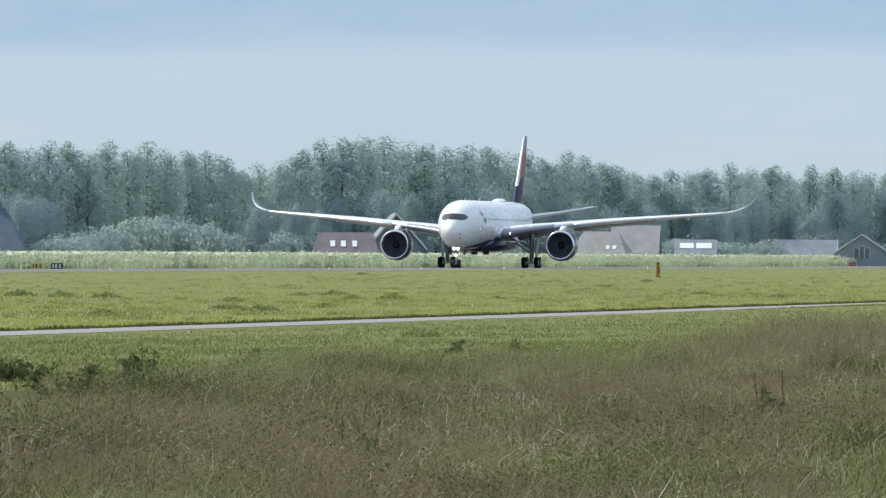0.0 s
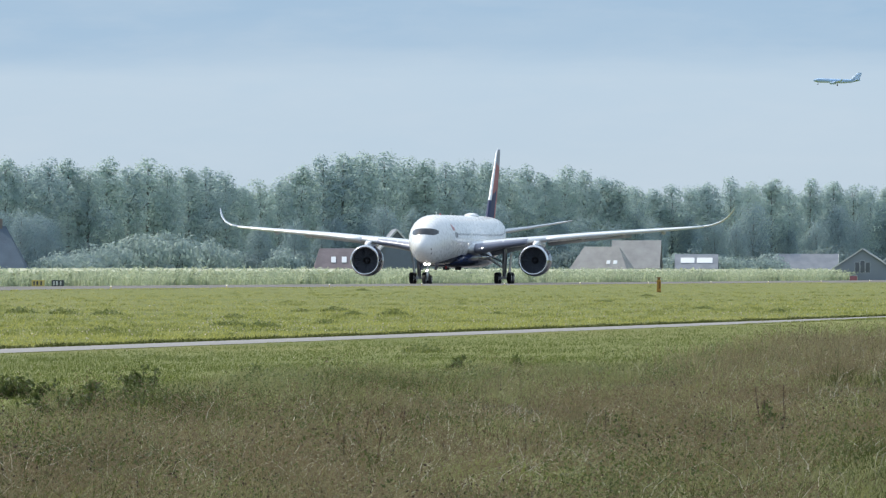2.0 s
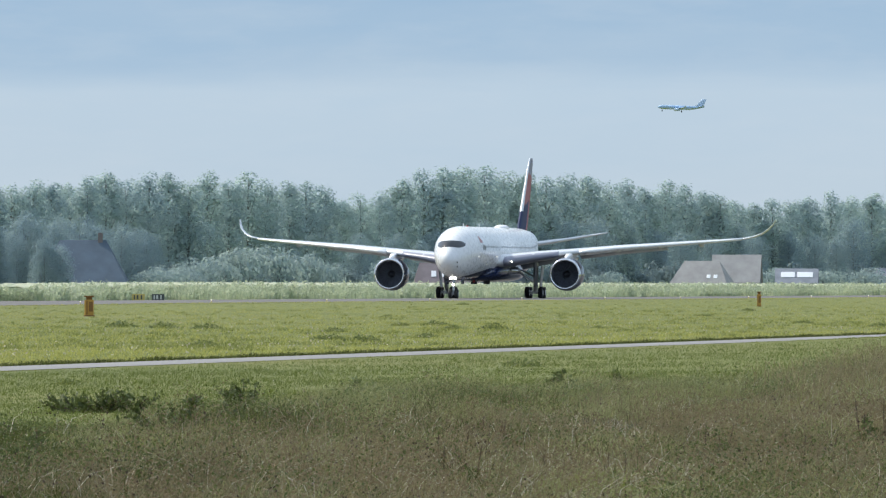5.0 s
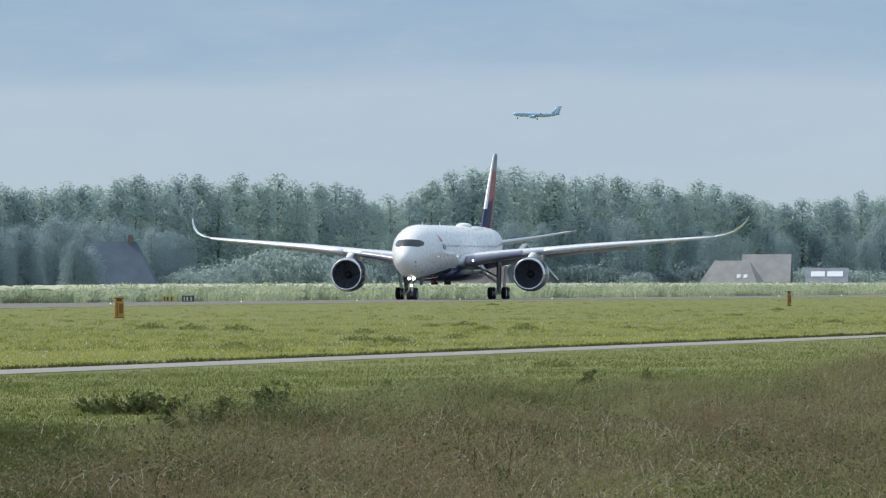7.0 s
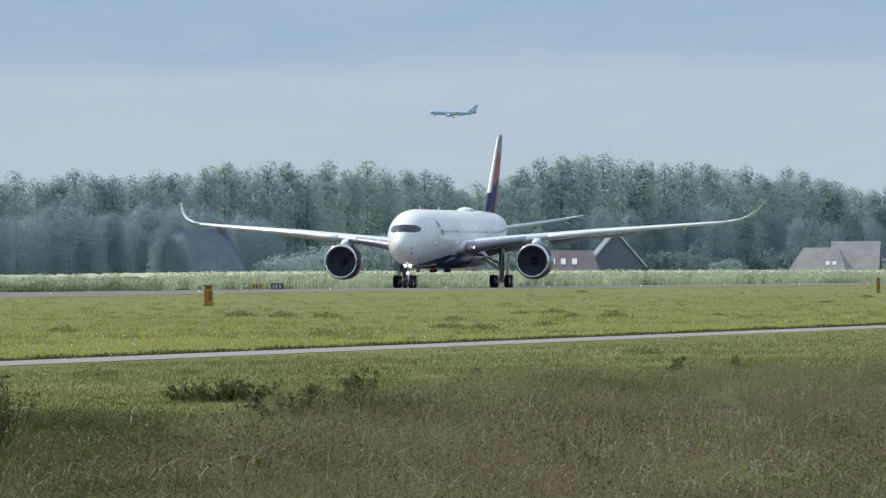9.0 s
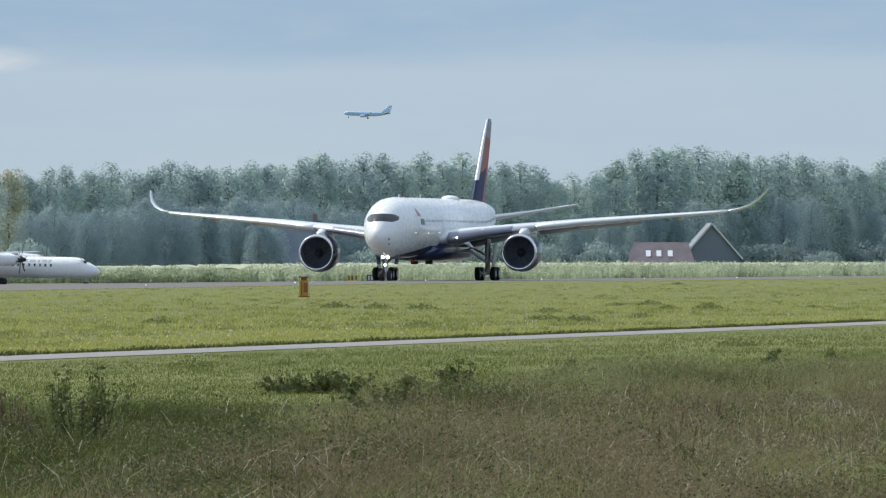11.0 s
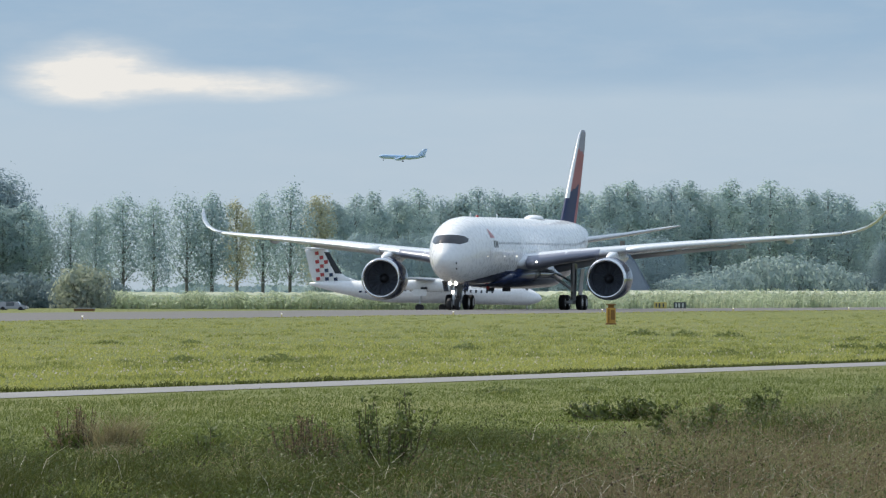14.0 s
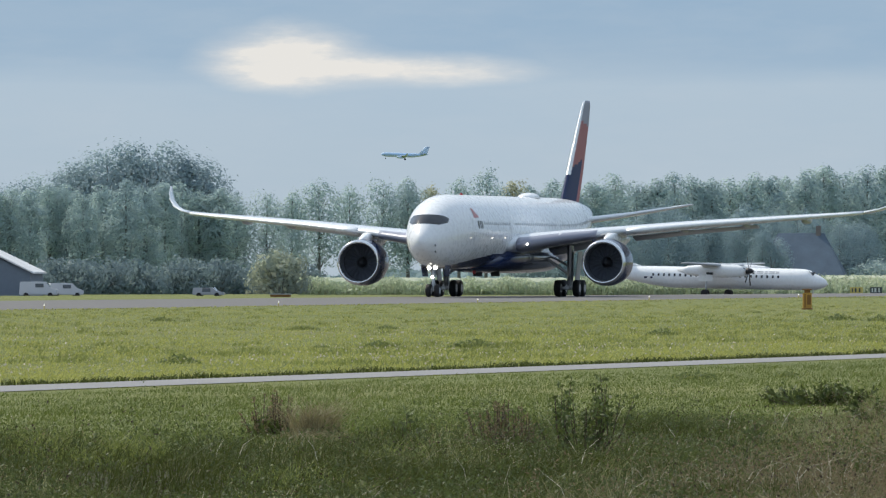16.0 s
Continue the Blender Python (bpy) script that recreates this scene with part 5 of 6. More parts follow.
van(14.80, 1462, 10, TRIM_WHITE, "white van parked beside the green shed")
van(14.66, 1470, 25, TRIM_WHITE, "white van parked behind another van", 4.6, 1.9)
van(13.92, 1470, 5, GREY, "low grey van parked by the small shed", 4.2, 1.3)
for k, a in enumerate((6.71, 6.57, 6.45)):
    van(a, 2590, 8, TRIM_WHITE if k < 2 else STEEL, "pale van parked before the grey houses", 4.8, 2.6)


# ------------------------------------------------------------ grass and weeds
GRASS_MOWN = foliage("mown_grass", (0.180, 0.208, 0.046), (0.440, 0.440, 0.128), dry=(0.50, 0.46, 0.22), dry_share=0.14, translucent=0.4, spread=0.25)
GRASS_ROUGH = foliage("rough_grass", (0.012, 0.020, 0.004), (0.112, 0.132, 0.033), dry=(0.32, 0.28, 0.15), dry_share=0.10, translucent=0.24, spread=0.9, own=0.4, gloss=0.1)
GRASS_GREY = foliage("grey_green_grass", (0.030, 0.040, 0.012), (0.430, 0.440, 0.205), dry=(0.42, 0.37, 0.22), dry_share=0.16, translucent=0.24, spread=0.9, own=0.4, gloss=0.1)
TUFT = foliage("tuft_grass", (0.085, 0.115, 0.028), (0.260, 0.285, 0.080), translucent=0.40, spread=0.1)
VERGE = foliage("verge_grass", (0.058, 0.086, 0.014), (0.146, 0.176, 0.038), dry=(0.30, 0.30, 0.13), dry_share=0.05, translucent=0.4, spread=0.06)
STRAW = foliage("straw", (0.055, 0.046, 0.025), (0.410, 0.358, 0.205), translucent=0.24, spread=0.9, own=0.45, gloss=0.1)
FRESH = foliage("fresh_grass", (0.060, 0.085, 0.018), (0.290, 0.33, 0.085), translucent=0.36, spread=0.9)
BLEACHED = foliage("bleached_stem", (0.30, 0.27, 0.20), (0.66, 0.61, 0.50), translucent=0.3, spread=0.2)
SEED = foliage("seed_heads", (0.065, 0.046, 0.026), (0.300, 0.235, 0.140), translucent=0.24, spread=0.9, own=0.45, gloss=0.1)
CLUMP_LEAF = foliage("clump_leaf", (0.060, 0.085, 0.026), (0.190, 0.230, 0.085), translucent=0.35, spread=0.5)
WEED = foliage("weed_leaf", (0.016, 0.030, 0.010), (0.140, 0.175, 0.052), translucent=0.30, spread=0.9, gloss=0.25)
STALK = painted("dry_stalk", (0.075, 0.050, 0.035), 0.85, wear=0.3, scale=10.0)


def stuff_cards(*a, **k):
    return tagged(cards(*a, **k), kind="stuff")


def stuff_blades(*a, **k):
    return tagged(blades(*a, **k), kind="stuff")


def wedge(g, n, x0, x1, d0=66.0, power=1.0, az0=5.9, az1=15.3):
    """Points on the field between two lines along the runway, evenly by bearing and by how low they lie."""
    pts = np.zeros((0, 2))
    while len(pts) < n:
        m = n * 2
        a = np.radians(g.uniform(az0, az1, m))
        xx = -1.0 / g.uniform(1 / abs(x0), 1 / abs(x1), m) if power else -g.uniform(abs(x1), abs(x0), m)
        y = -xx / np.tan(a)
        ok = np.hypot(xx, y) > d0
        pts = np.concatenate([pts, np.stack([xx, y], 1)[ok]])
    return pts[:n]


def stand(p):
    return np.stack([p[:, 0], p[:, 1], ground_z(p[:, 0], p[:, 1]) - 0.01], 1)


def tufts(g, pts, per, spread):
    b = np.repeat(pts, per, 0)
    return b + g.normal(0, spread, b.shape)


def patchy(p, scale, seed=0.0):
    """A slow variation over the field, 0 to 1."""
    x, y = p[:, 0] * scale, p[:, 1] * scale * 0.35
    return 0.5 + 0.25 * np.sin(x * 1.7 + 1.3 * np.sin(y * 1.1 + seed)) + 0.25 * np.sin(y * 2.3 + 1.7 * np.sin(x * 0.8 + seed))


def lawns():
    g = np.random.default_rng(21)
    p = tufts(g, wedge(g, 34000, -171, -44.2), 4, 0.12)
    h = g.uniform(0.04, 0.11, len(p)) * (0.7 + 0.6 * patchy(p, 0.15))
    tagged(blades("mown_grass", stand(p), h, g.uniform(0.015, 0.035, len(p)), GRASS_MOWN, 0.7, g), "short sunlit green grass beside the runway", "grass", kind="stuff")
    p = tufts(g, wedge(g, 46000, -40.2, -21.8), 5, 0.10)
    h = g.uniform(0.03, 0.085, len(p)) * (0.7 + 0.6 * patchy(p, 0.4, 2.0))
    tagged(blades("verge_grass", stand(p), h, g.uniform(0.005, 0.011, len(p)), VERGE, 0.7, g), "short green grass between road and rough strip", "grass", kind="stuff")
    # taller tufts that stand out of the mown sward, in loose drifts
    p = wedge(g, 3200, -165, -46)
    p = tufts(g, p[patchy(p, 0.11, 5.0) * patchy(p, 0.31, 1.0) > 0.19], 22, 0.16)
    tagged(blades("grass_tufts", stand(p), g.uniform(0.06, 0.17, len(p)), g.uniform(0.012, 0.03, len(p)), TUFT, 0.7, g), "taller tufts in the mown grass", "grass", kind="stuff")
    # pale bleached flecks: seed fluff, and glints of light put in as colour
    p = wedge(g, 9000, -95, -44.5)
    p = p[g.uniform(0, 1, len(p)) < np.clip(2.2 * patchy(p, 0.2, 7.0) * patchy(p, 0.5, 3.0) - 0.25, 0.02, 0.8)]
    c = stand(p) + np.array([0, 0, 1.0]) * g.uniform(0.06, 0.15, len(p))[:, None]
    tagged(cards("seed_fluff", c, g.uniform(0.018, 0.040, len(c)), BLEACHED, rng=g), "pale flecks of seed fluff and painted glints over the mown grass", "grass", kind="stuff")
    p = wedge(g, 1500, -40.0, -27.5)
    c = stand(p) + np.array([0, 0, 1.0]) * g.uniform(0.06, 0.14, len(p))[:, None]
    tagged(cards("verge_seed_fluff", c, g.uniform(0.004, 0.010, len(c)), BLEACHED, rng=g), "pale flecks of seed fluff and painted glints over the verge", "grass", kind="stuff")
    # longer grass along the road's far edge
    y = g.uniform(140, 480, 20000)
    p = np.stack([-43.75 + g.normal(0, 0.16, 20000), y], 1)
    tagged(blades("road_edge_grass", stand(p), g.uniform(0.05, 0.14, 20000) * (0.6 + 0.7 * patchy(p, 1.3, 5.0)), g.uniform(0.012, 0.028, 20000), GRASS_ROUGH, 0.7, g), "longer grass fringing the service road", "grass", kind="stuff")
    y = g.uniform(140, 700, 18000)
    p = np.stack([-41.08 + g.normal(0, 0.12, 18000), y], 1)
    creep = patchy(p, 0.7, 2.0) * (0.4 + patchy(p, 2.9, 6.0))
    tagged(blades("road_near_grass", stand(p), g.uniform(0.008, 0.036, 18000) * (0.2 + 1.3 * creep) + 0.08 * np.clip((y - 315) / 60, 0, 1), g.uniform(0.012, 0.03, 18000), TUFT, 0.7, g), "short grass creeping over the road's near edge", "grass", kind="stuff")
    p = np.stack([-171.0 + g.normal(0, 0.4, 6000), g.uniform(480, 1500, 6000)], 1)
    tagged(blades("runway_edge_grass", stand(p), g.uniform(0.06, 0.14, 6000), g.uniform(0.05, 0.1, 6000), GRASS_MOWN, 0.5, g), "grass fringing the runway", "grass", kind="stuff")


def bearings(p):
    return np.degrees(np.arctan2(-p[:, 0], p[:, 1]))


def dryness(p):
    """How far the strip has turned to straw and brown seed, 0 to 1: the near side, less so towards the green end."""
    a = bearings(p)
    near = np.clip((p[:, 0] + 18.5 + 3.5 * np.clip((9.3 - a) / 1.5, 0, 1) + 1.3 * np.sin(p[:, 1] * 0.13)) / 3.5, 0, 1)
    green_foot = 1 - 0.6 * np.clip((p[:, 0] + 12.2) / 1.5, 0, 1) * np.clip((8.6 - a) / 0.8, 0, 1)
    return near * green_foot * np.clip((12.8 - a) / 2.6, 0.06, 1)


def heap(g, pts, r, h, per, splay=0.5):
    """Base points, heights and the outward lean for grass heaped in rounded clumps."""
    n = len(pts)
    a, q = g.uniform(0, 2 * np.pi, (n, per)), np.sqrt(g.uniform(0, 1, (n, per)))
    rr = (r * g.uniform(0.55, 1.3, n))[:, None] * q
    hh = (h * g.uniform(0.6, 1.35, n))[:, None] * (1 - 0.55 * q ** 2) * g.uniform(0.45, 1.05, (n, per))
    x = pts[:, :1] + np.cos(a) * rr * 1.25
    y = pts[:, 1:2] + np.sin(a) * rr
    return np.stack([x.ravel(), y.ravel()], 1), hh.ravel()


def rough():
    g = np.random.default_rng(22)
    # a low carpet under everything
    p = tufts(g, wedge(g, 20000, -25.4, -8.0), 7, 0.14)
    edge = np.clip((p[:, 0] + 25.6) / 2.2, 0.25, 1)
    h = g.uniform(0.09, 0.24, len(p)) * edge * (0.5 + patchy(p, 0.9, 1.0))
    green = g.uniform(0, 1, len(p)) < 0.25 + 0.75 * np.clip((bearings(p) - 9.0) / 2.5, 0, 1)
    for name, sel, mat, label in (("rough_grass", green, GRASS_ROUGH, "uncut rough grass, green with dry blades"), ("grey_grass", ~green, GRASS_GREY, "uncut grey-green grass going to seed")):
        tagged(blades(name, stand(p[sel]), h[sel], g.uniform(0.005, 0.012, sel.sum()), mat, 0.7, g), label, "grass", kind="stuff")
    # heaped clumps: what grows where follows the dryness of the strip
    c = wedge(g, 1250, -24.5, -8.2)
    a, dry, u = bearings(c), dryness(c), g.uniform(0, 1, 1250)
    straw = u < dry * (0.25 + 0.45 * patchy(c, 2.2, 3.0))
    rest = ~straw
    v = g.uniform(0, 1, 1250)
    dark_end = np.clip((a - 9.2) / 2.6, 0, 1)
    leafy = rest & (v < 0.28)
    fresh = rest & ~leafy & (v < 0.40)
    grey = rest & ~leafy & ~fresh & (g.uniform(0, 1, 1250) > 0.25 + 0.6 * dark_end)
    plain = rest & ~leafy & ~fresh & ~grey
    low = (0.6 + 0.4 * np.clip((c[:, 0] + 24.8) / 2.4, 0, 1)) * g.uniform(0.6, 1.35, 1250)
    for name, sel, r, h, per, wide, lean, mat, label, kind in (
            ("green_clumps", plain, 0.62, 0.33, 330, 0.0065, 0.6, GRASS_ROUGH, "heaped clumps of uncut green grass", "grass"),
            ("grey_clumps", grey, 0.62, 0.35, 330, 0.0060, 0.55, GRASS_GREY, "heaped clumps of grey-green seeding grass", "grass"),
            ("fresh_clumps", fresh, 0.40, 0.30, 300, 0.0075, 0.80, FRESH, "fresh yellow-green grass clumps", "grass"),
            ("dry_clumps", straw, 0.50, 0.44, 320, 0.0055, 0.45, STRAW, "dry straw-coloured grass clumps in the rough strip", "dry grass")):
        b, hh = heap(g, c[sel], r, h, per)
        hh = hh * np.repeat(low[sel], per)
        tagged(blades(name, stand(b), hh, g.uniform(0.6, 1.4, len(b)) * wide, mat, lean, g), label, kind, kind="stuff")
        if name in ("dry_clumps", "grey_clumps"):
            # feathery heads above the stems
            share = 5 if name == "dry_clumps" else 16
            q = np.repeat(stand(b[::share]), 6, 0)
            q[:, 2] += np.repeat(hh[::share], 6) * g.uniform(0.75, 1.15, len(q)) + 0.03
            q += g.normal(0, 0.028, q.shape)
            tagged(cards("seed_heads", q, g.uniform(0.004, 0.010, len(q)), SEED, stretch=1.9, rng=g), "brown feathery seed heads over the grass", "dry grass", kind="stuff")
    # a bank of pale seeding grass and leafy weeds along the strip's far edge
    n = 130
    m = np.stack([g.uniform(-23.8, -20.6, n), g.uniform(126, 205, n)], 1)
    b, hh = heap(g, m, 0.80, 0.38, 330)
    tagged(blades("bank_grass", stand(b), hh, g.uniform(0.005, 0.012, len(b)), GRASS_GREY, 0.6, g), "bank of pale seeding grass beside the verge", "grass", kind="stuff")
    b, hh = heap(g, m[::3] + g.normal(0, 0.5, m[::3].shape), 0.65, 0.42, 500)
    q = stand(b)
    q[:, 2] += hh * g.uniform(0.45, 1.0, len(q))
    tagged(cards("bank_weeds", q, g.uniform(0.007, 0.018, len(q)), CLUMP_LEAF, rng=g, stretch=1.5), "leafy weeds over the bank beside the verge", "weeds", kind="stuff")
    b, hh = heap(g, c[leafy], 0.58, 0.46, 700)
    q = stand(b)
    q[:, 2] += hh * low[leafy].repeat(700) * g.uniform(0.35, 1.0, len(q))
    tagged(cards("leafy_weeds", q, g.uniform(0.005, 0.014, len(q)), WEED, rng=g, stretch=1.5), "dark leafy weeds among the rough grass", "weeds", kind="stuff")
    # tall pale grass and brown herbs where the strip ends
    p = np.stack([g.uniform(-25.5, -17.5, 9000), g.uniform(150, 222, 9000)], 1)
    p = p[bearings(p) < 7.2 + 0.2 * np.sin(p[:, 1])]
    tagged(blades("reed_grass", stand(p), g.uniform(0.30, 0.72, len(p)) * (0.55 + 0.6 * patchy(p, 0.5, 2.0)), g.uniform(0.008, 0.018, len(p)), STRAW, 0.4, g), "tall pale reed grass at the strip's end", "dry grass", kind="stuff")
    p = np.stack([g.uniform(-24.5, -20.0, 60), g.uniform(165, 210, 60)], 1)
    p = p[bearings(p) < 7.05]
    b, hh = heap(g, p, 0.8, 0.66, 300)
    q = stand(b)
    q[:, 2] += hh * g.uniform(0.5, 1.0, len(q))
    tagged(cards("brown_herbs", q, g.uniform(0.008, 0.020, len(q)), STRAW, rng=g, stretch=1.5), "bushy brown withered herbs at the strip's end", "dry grass", kind="stuff")
    # bent pale dead stems catching the light
    p = wedge(g, 5200, -23.6, -8.5, az1=14.0)
    p = p[g.uniform(0, 1, len(p)) < 0.25 + 0.75 * dryness(p)]
    tagged(blades("dead_stems", stand(p), g.uniform(0.15, 0.45, len(p)), g.uniform(0.004, 0.010, len(p)), BLEACHED, 1.1, g), "thin bleached dead stems in the rough strip", "dry grass", kind="stuff")
    # knapweed: thin stems with dark round heads
    p = wedge(g, 1500, -24.2, -9.0)
    p = p[patchy(p, 0.5, 4.0) * patchy(p, 1.3, 2.0) > 0.26]
    hh = g.uniform(0.28, 0.60, len(p))
    b = stand(p)
    tagged(blades("knapweed_stems", b, hh, np.full(len(p), 0.005), GRASS_ROUGH, 0.15, g), "thin stems of seeding knapweed", "weeds", kind="stuff")
    q = np.repeat(b, 5, 0)
    q[:, 2] += np.repeat(hh, 5) * g.uniform(0.7, 1.0, len(q))
    q += g.normal(0, 0.03, q.shape) * np.array([1, 1, 0.6])
    tagged(cards("knapweed_heads", q, g.uniform(0.008, 0.014, len(q)), STALK, rng=g), "dark dry knapweed heads over the rough grass", "weeds", kind="stuff")


def weed_clump(seed, r, h, label, name="weed_clump"):
    """A low broad-leaved plant in the turf."""
    g = np.random.default_rng(seed)
    n = 130
    e = thing(name, label, "weed", "weed clumps in the grass")
    a, q = g.uniform(0, 2 * np.pi, n), np.sqrt(g.uniform(0, 1, n))
    z = h * (1 - q ** 2) * g.uniform(0.3, 1.1, n) + 0.02
    c = np.stack([np.cos(a) * q * r, np.sin(a) * q * r, z], 1)
    stuff_cards("foliage", c, g.uniform(0.02, 0.05, n), CLUMP_LEAF, rng=g, stretch=1.4, parent=e)
    b = np.stack([g.normal(0, r * 0.5, 120), g.normal(0, r * 0.5, 120), np.zeros(120)], 1)
    stuff_blades("stemwork", b, g.uniform(0.4, 1.3, 120) * h, np.full(120, 0.018), TUFT, 0.4, g, parent=e)
    return e


def shrub(seed, h, r, label, leaf=WEED, leaves=900, size=0.026, stems=16):
    """An open shrub: thin upright stems with small leaves along them."""
    g = np.random.default_rng(seed)
    e = thing("wild_shrub", label, "shrub", "wild plants in the rough strip")
    bm = bmesh.new()
    pts = []
    for k in range(stems):
        a, q = g.uniform(0, 2 * math.pi), g.uniform(0.2, 1.0)
        base = Vector((math.cos(a) * r * 0.15, math.sin(a) * r * 0.15, -0.05))
        tip = Vector((math.cos(a) * r * q, math.sin(a) * r * q, h * g.uniform(0.55, 1.0) * (1.1 - 0.4 * q)))
        mid = (base + tip) / 2 + Vector((math.cos(a), math.sin(a), 0)) * r * 0.12
        rod(base, mid, 0.009, 0.006, bm, 5)
        rod(mid, tip, 0.006, 0.002, bm, 5)
        for j in range(leaves // stems):
            u = g.uniform(0.15, 1.0)
            p = base.lerp(mid, u * 2) if u < 0.5 else mid.lerp(tip, u * 2 - 1)
            pts.append(np.array(p) + g.normal(0, 0.030, 3))
    tagged(part("stemwork", bm, STALK, e, "dark thin stems"), kind="stuff")
    stuff_cards("foliage", np.array(pts), g.uniform(0.6, 1.4, len(pts)) * size, leaf, rng=g, stretch=1.5, parent=e)
    return e


def dock(seed, h, r, label, spikes=34):
    """Withered dock: stiff brown seed spikes over a few leaves."""
    g = np.random.default_rng(seed)
    e = thing("withered_dock", label, "wild plant", "wild plants in the rough strip")
    bm = bmesh.new()
    pts = []
    for k in range(spikes):
        a, q = g.uniform(0, 2 * math.pi), math.sqrt(g.uniform(0, 1)) * r
        hh = h * g.uniform(0.42, 1.0) * (1 - 0.35 * (q / r) ** 2)
        b, t = Vector((math.cos(a) * q, math.sin(a) * q, -0.04)), Vector((math.cos(a) * q * 1.35 + g.normal(0, 0.05), math.sin(a) * q * 1.35 + g.normal(0, 0.05), hh))
        rod(b, t, 0.007, 0.003, bm, 5)
        for j in range(26):
            pts.append(np.array(b.lerp(t, g.uniform(0.4, 1.0))) + g.normal(0, 0.012, 3))
    tagged(part("stalkwork", bm, STALK, e, "stiff brown stalks"), kind="stuff")
    stuff_cards("seed_cover", np.array(pts), g.uniform(0.008, 0.018, len(pts)), SEED, rng=g, stretch=1.4, parent=e)
    n = 120
    c = g.normal(0, 1, (n, 3)) * np.array([r * 0.6, r * 0.6, 0.05]) + np.array([0, 0, 0.10])
    stuff_cards("foliage", c, g.uniform(0.03, 0.06, n), WEED, rng=g, stretch=1.5, parent=e)
    return e


def tussock(seed, h, r, label, mat):
    g = np.random.default_rng(seed)
    e = thing("grass_tussock", label, "grass tussock", "wild plants in the rough strip")
    n = 420
    a, q = g.uniform(0, 2 * np.pi, n), np.sqrt(g.uniform(0, 1, n)) * r
    stuff_blades("blade_cover", np.stack([np.cos(a) * q, np.sin(a) * q, np.full(n, -0.03)], 1), g.uniform(0.5, 1.0, n) * h, g.uniform(0.006, 0.012, n), mat, 0.6, g, parent=e)
    return e


def settle(ob, x, y, turn=0.0, s=1.0):
    ob.matrix_basis = pose(x, y, float(ground_z(x, y)) - 0.01, 0, 0, turn) @ Matrix.Diagonal((s, s, s, 1))
    return ob


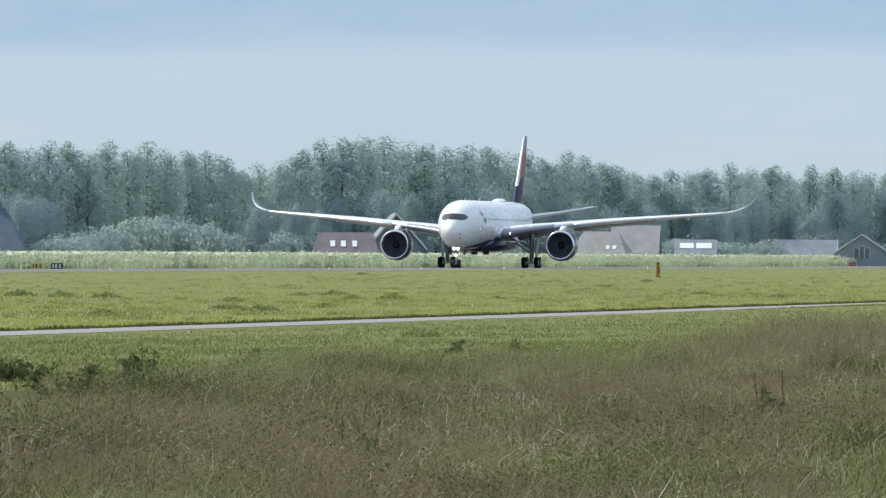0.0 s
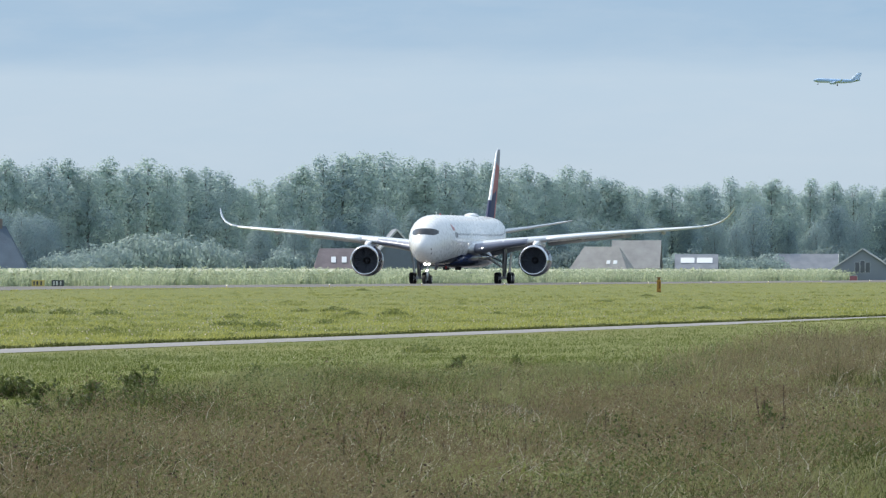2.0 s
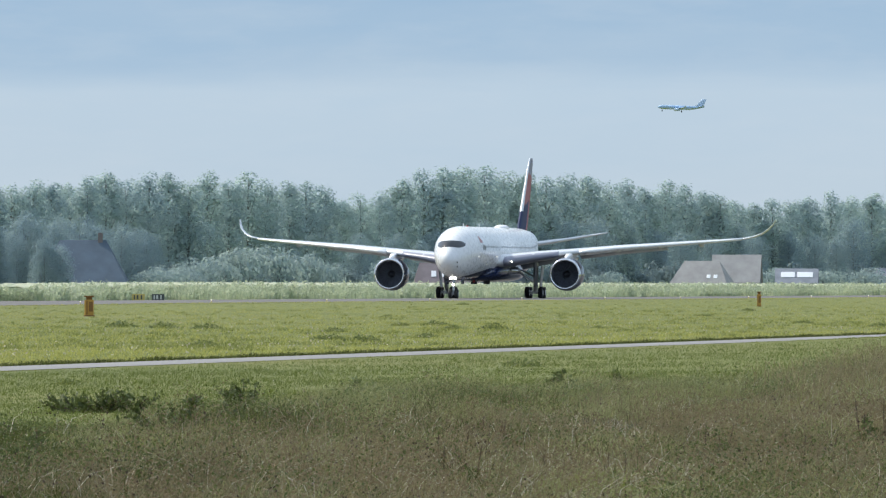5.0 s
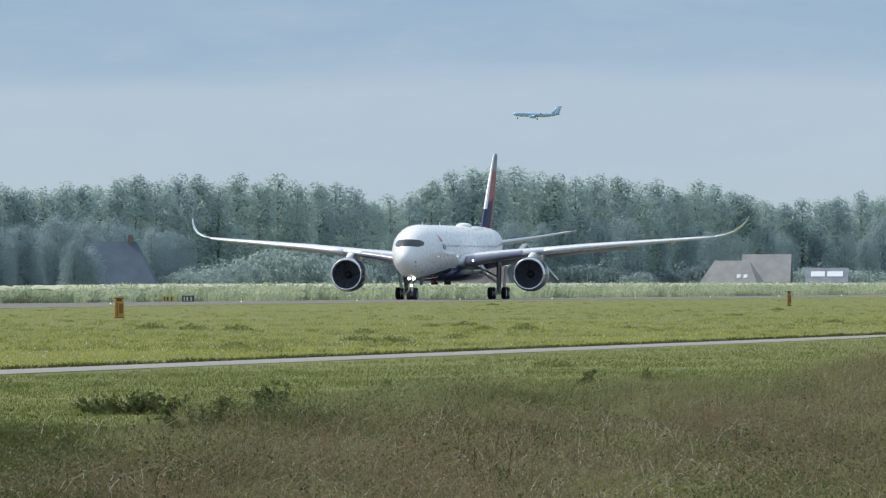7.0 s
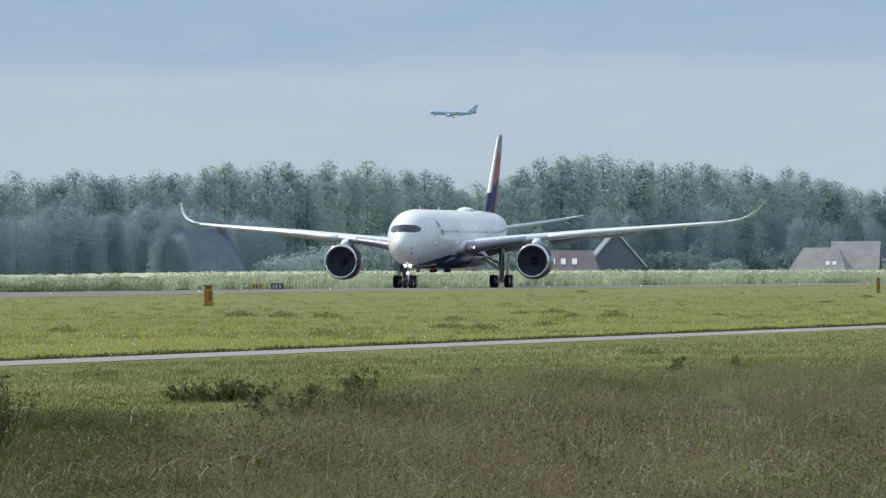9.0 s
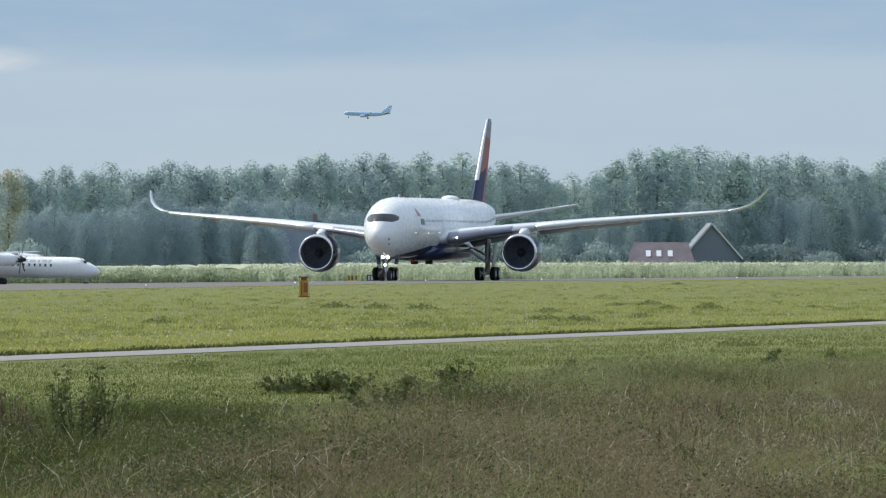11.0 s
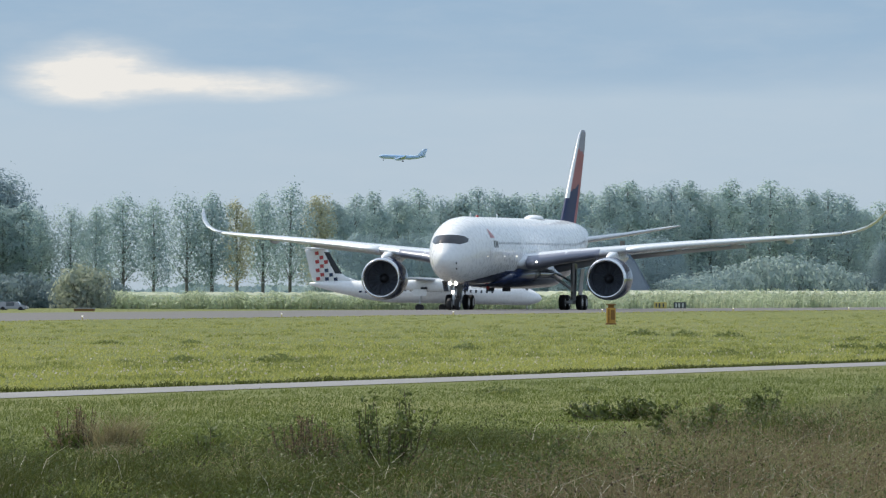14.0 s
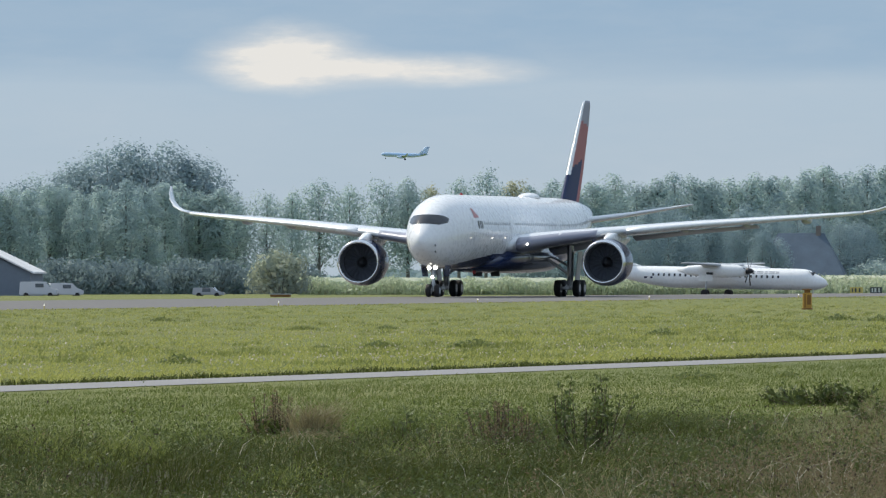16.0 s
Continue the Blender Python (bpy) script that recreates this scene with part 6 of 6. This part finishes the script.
def wild_plants():
    settle(shrub(31, 0.92, 0.62, "open leafy wild shrub with thin upright stems", leaves=1300, size=0.020, stems=26), -21.9, 103.2)
    settle(shrub(32, 0.42, 0.30, "small leafy shrub in the rough grass", leaves=600), -25.1, 141.9)
    settle(shrub(33, 0.40, 0.25, "dark leafy weed with upright stems", leaves=260, stems=9), -23.9, 104.4)
    settle(shrub(34, 0.40, 0.28, "dark leafy weed with upright stems", leaves=260, stems=9), -20.6, 104.6)
    settle(shrub(35, 0.42, 0.9, "spreading dark bramble over the grass", leaves=1500, stems=30), -20.2, 112.0)
    settle(shrub(36, 0.32, 0.9, "spreading dark bramble over the grass", leaves=1500, stems=30), -26.6, 140.0)
    settle(shrub(37, 0.40, 0.22, "small leafy shrub in the rough grass", leaves=320, stems=9), -24.3, 146.0)
    settle(shrub(38, 0.38, 0.25, "small leafy shrub in the rough grass", leaves=320, stems=9), -24.0, 163.0)
    settle(shrub(39, 0.5, 0.8, "grey withered bramble among the reeds", STRAW, 700, 0.018, 26), -21.5, 197.0)
    settle(shrub(40, 0.36, 0.3, "small leafy shrub in the rough grass", leaves=320, stems=9), -25.0, 176.0)
    settle(dock(41, 0.66, 0.26, "withered brown dock with stiff seed spikes", 60), -22.9, 104.3)
    settle(dock(42, 0.56, 0.20, "withered brown dock with stiff seed spikes", 36), -26.2, 108.5)
    settle(tussock(43, 0.60, 0.24, "bleached dry grass tussock", STRAW), -25.3, 106.3)
    settle(tussock(44, 0.30, 0.30, "bleached dry grass tussock", STRAW), -24.7, 103.6)
    rng = random.Random(9)
    tall = dock(45, 0.66, 0.14, "tall brown dock stalk standing in the dry grass", 4)
    settle(tall, -13.2, 84.0)
    spots = [(-12.5, 88), (-16.0, 99), (-11.6, 90), (-14.0, 104), (-12.8, 106), (-18.2, 121)]
    for x, y in spots:
        copy_thing(tall, pose(x + rng.uniform(-0.5, 0.5), y, float(ground_z(x, y)) - 0.01, 0, 0, rng.uniform(0, 360)) @ Matrix.Diagonal([rng.uniform(0.75, 1.15)] * 3 + [1.0]))
    dk = dock(46, 0.42, 0.22, "brown dock clump in the dry grass", 22)
    settle(dk, -16.2, 105.0)
    for x, y in [(-14.8, 99), (-13.4, 91), (-15.6, 122)]:
        copy_thing(dk, pose(x, y, float(ground_z(x, y)) - 0.01, 0, 0, rng.uniform(0, 360)) @ Matrix.Diagonal([rng.uniform(0.55, 0.9)] * 3 + [1.0]))
    # broad-leaved clumps in the short grass
    models = [weed_clump(50 + k, 0.55, 0.20, "dark broad-leaved weed clump in the short grass") for k in range(3)]
    settle(models[0], -33.4, 221.2, 0, 0.8)
    settle(models[1], -61.9, 402.9, 0, 1.1)
    settle(models[2], -76.0, 412.3, 0, 1.1)
    spots = [(-35.6, 176.4, 0.65), (-63.5, 403.5, 0.8), (-79.0, 420.0, 1.2), (-73.0, 405.0, 1.0), (-70.0, 440.0, 1.0), (-34.8, 180.0, 0.5)]
    g = np.random.default_rng(77)
    far = wedge(g, 30, -150, -50)
    spots += [(x, y, s) for (x, y), s in zip(far, g.uniform(0.3, 1.0, 30))]
    for k, (x, y, s) in enumerate(spots):
        copy_thing(models[k % 3], pose(x, y, 0.0, 0, 0, k * 50) @ Matrix.Diagonal((s * 1.2 / models[k % 3].scale.x, s / models[k % 3].scale.y, s * 0.9 / models[k % 3].scale.z, 1.0)))


lawns()
rough()
wild_plants()


# ------------------------------------------------------------ what moves
def motions():
    # the take-off run: distance of the nose along the runway
    known = [(0.0, 1345.1), (7.0, 1211.7), (12.5, 1024.9), (16.0, 876.3)]

    def nose(t):
        total = 0.0
        for i, (a, v) in enumerate(known):
            k = 1.0
            for j, (b, _) in enumerate(known):
                if i != j:
                    k *= (t - b) / (a - b)
            total += v * k
        return total

    steps = [k * 0.5 for k in range(33)]
    walk(AIRLINER, [(t, pose(-199.5, nose(t), 0.03)) for t in steps])
    # the turboprop taxies towards the runway
    walk(TURBOPROP, [(t, pose(-290.0 + 5.98 * (t - 12.5), 1421.0, -1.22, 0, 1.05, -9)) for t in steps])
    for hub in PROPS:
        at = hub.location.copy()
        walk(hub, [(k * 0.1, pose(at.x, at.y, at.z, k * 80.0, 0, 0)) for k in range(161)])
    # the small jet crosses the sky, slowly losing height
    rows = []
    for t, az, el in ((0.0, 5.60, 1.03), (1.5, 6.26, 0.988), (3.5, 7.13, 0.936), (7.0, 8.70, 0.873), (9.0, 9.59, 0.818), (12.5, 11.24, 0.738), (14.5, 12.18, 0.673), (16.0, 12.94, 0.624)):
        p = bearing(az + 0.09, el + 0.01, 4780.0)
        rows.append((t, pose(p.x, p.y, p.z, 0, -2.0, 180 + 8)))
    walk(JET, rows)


motions()
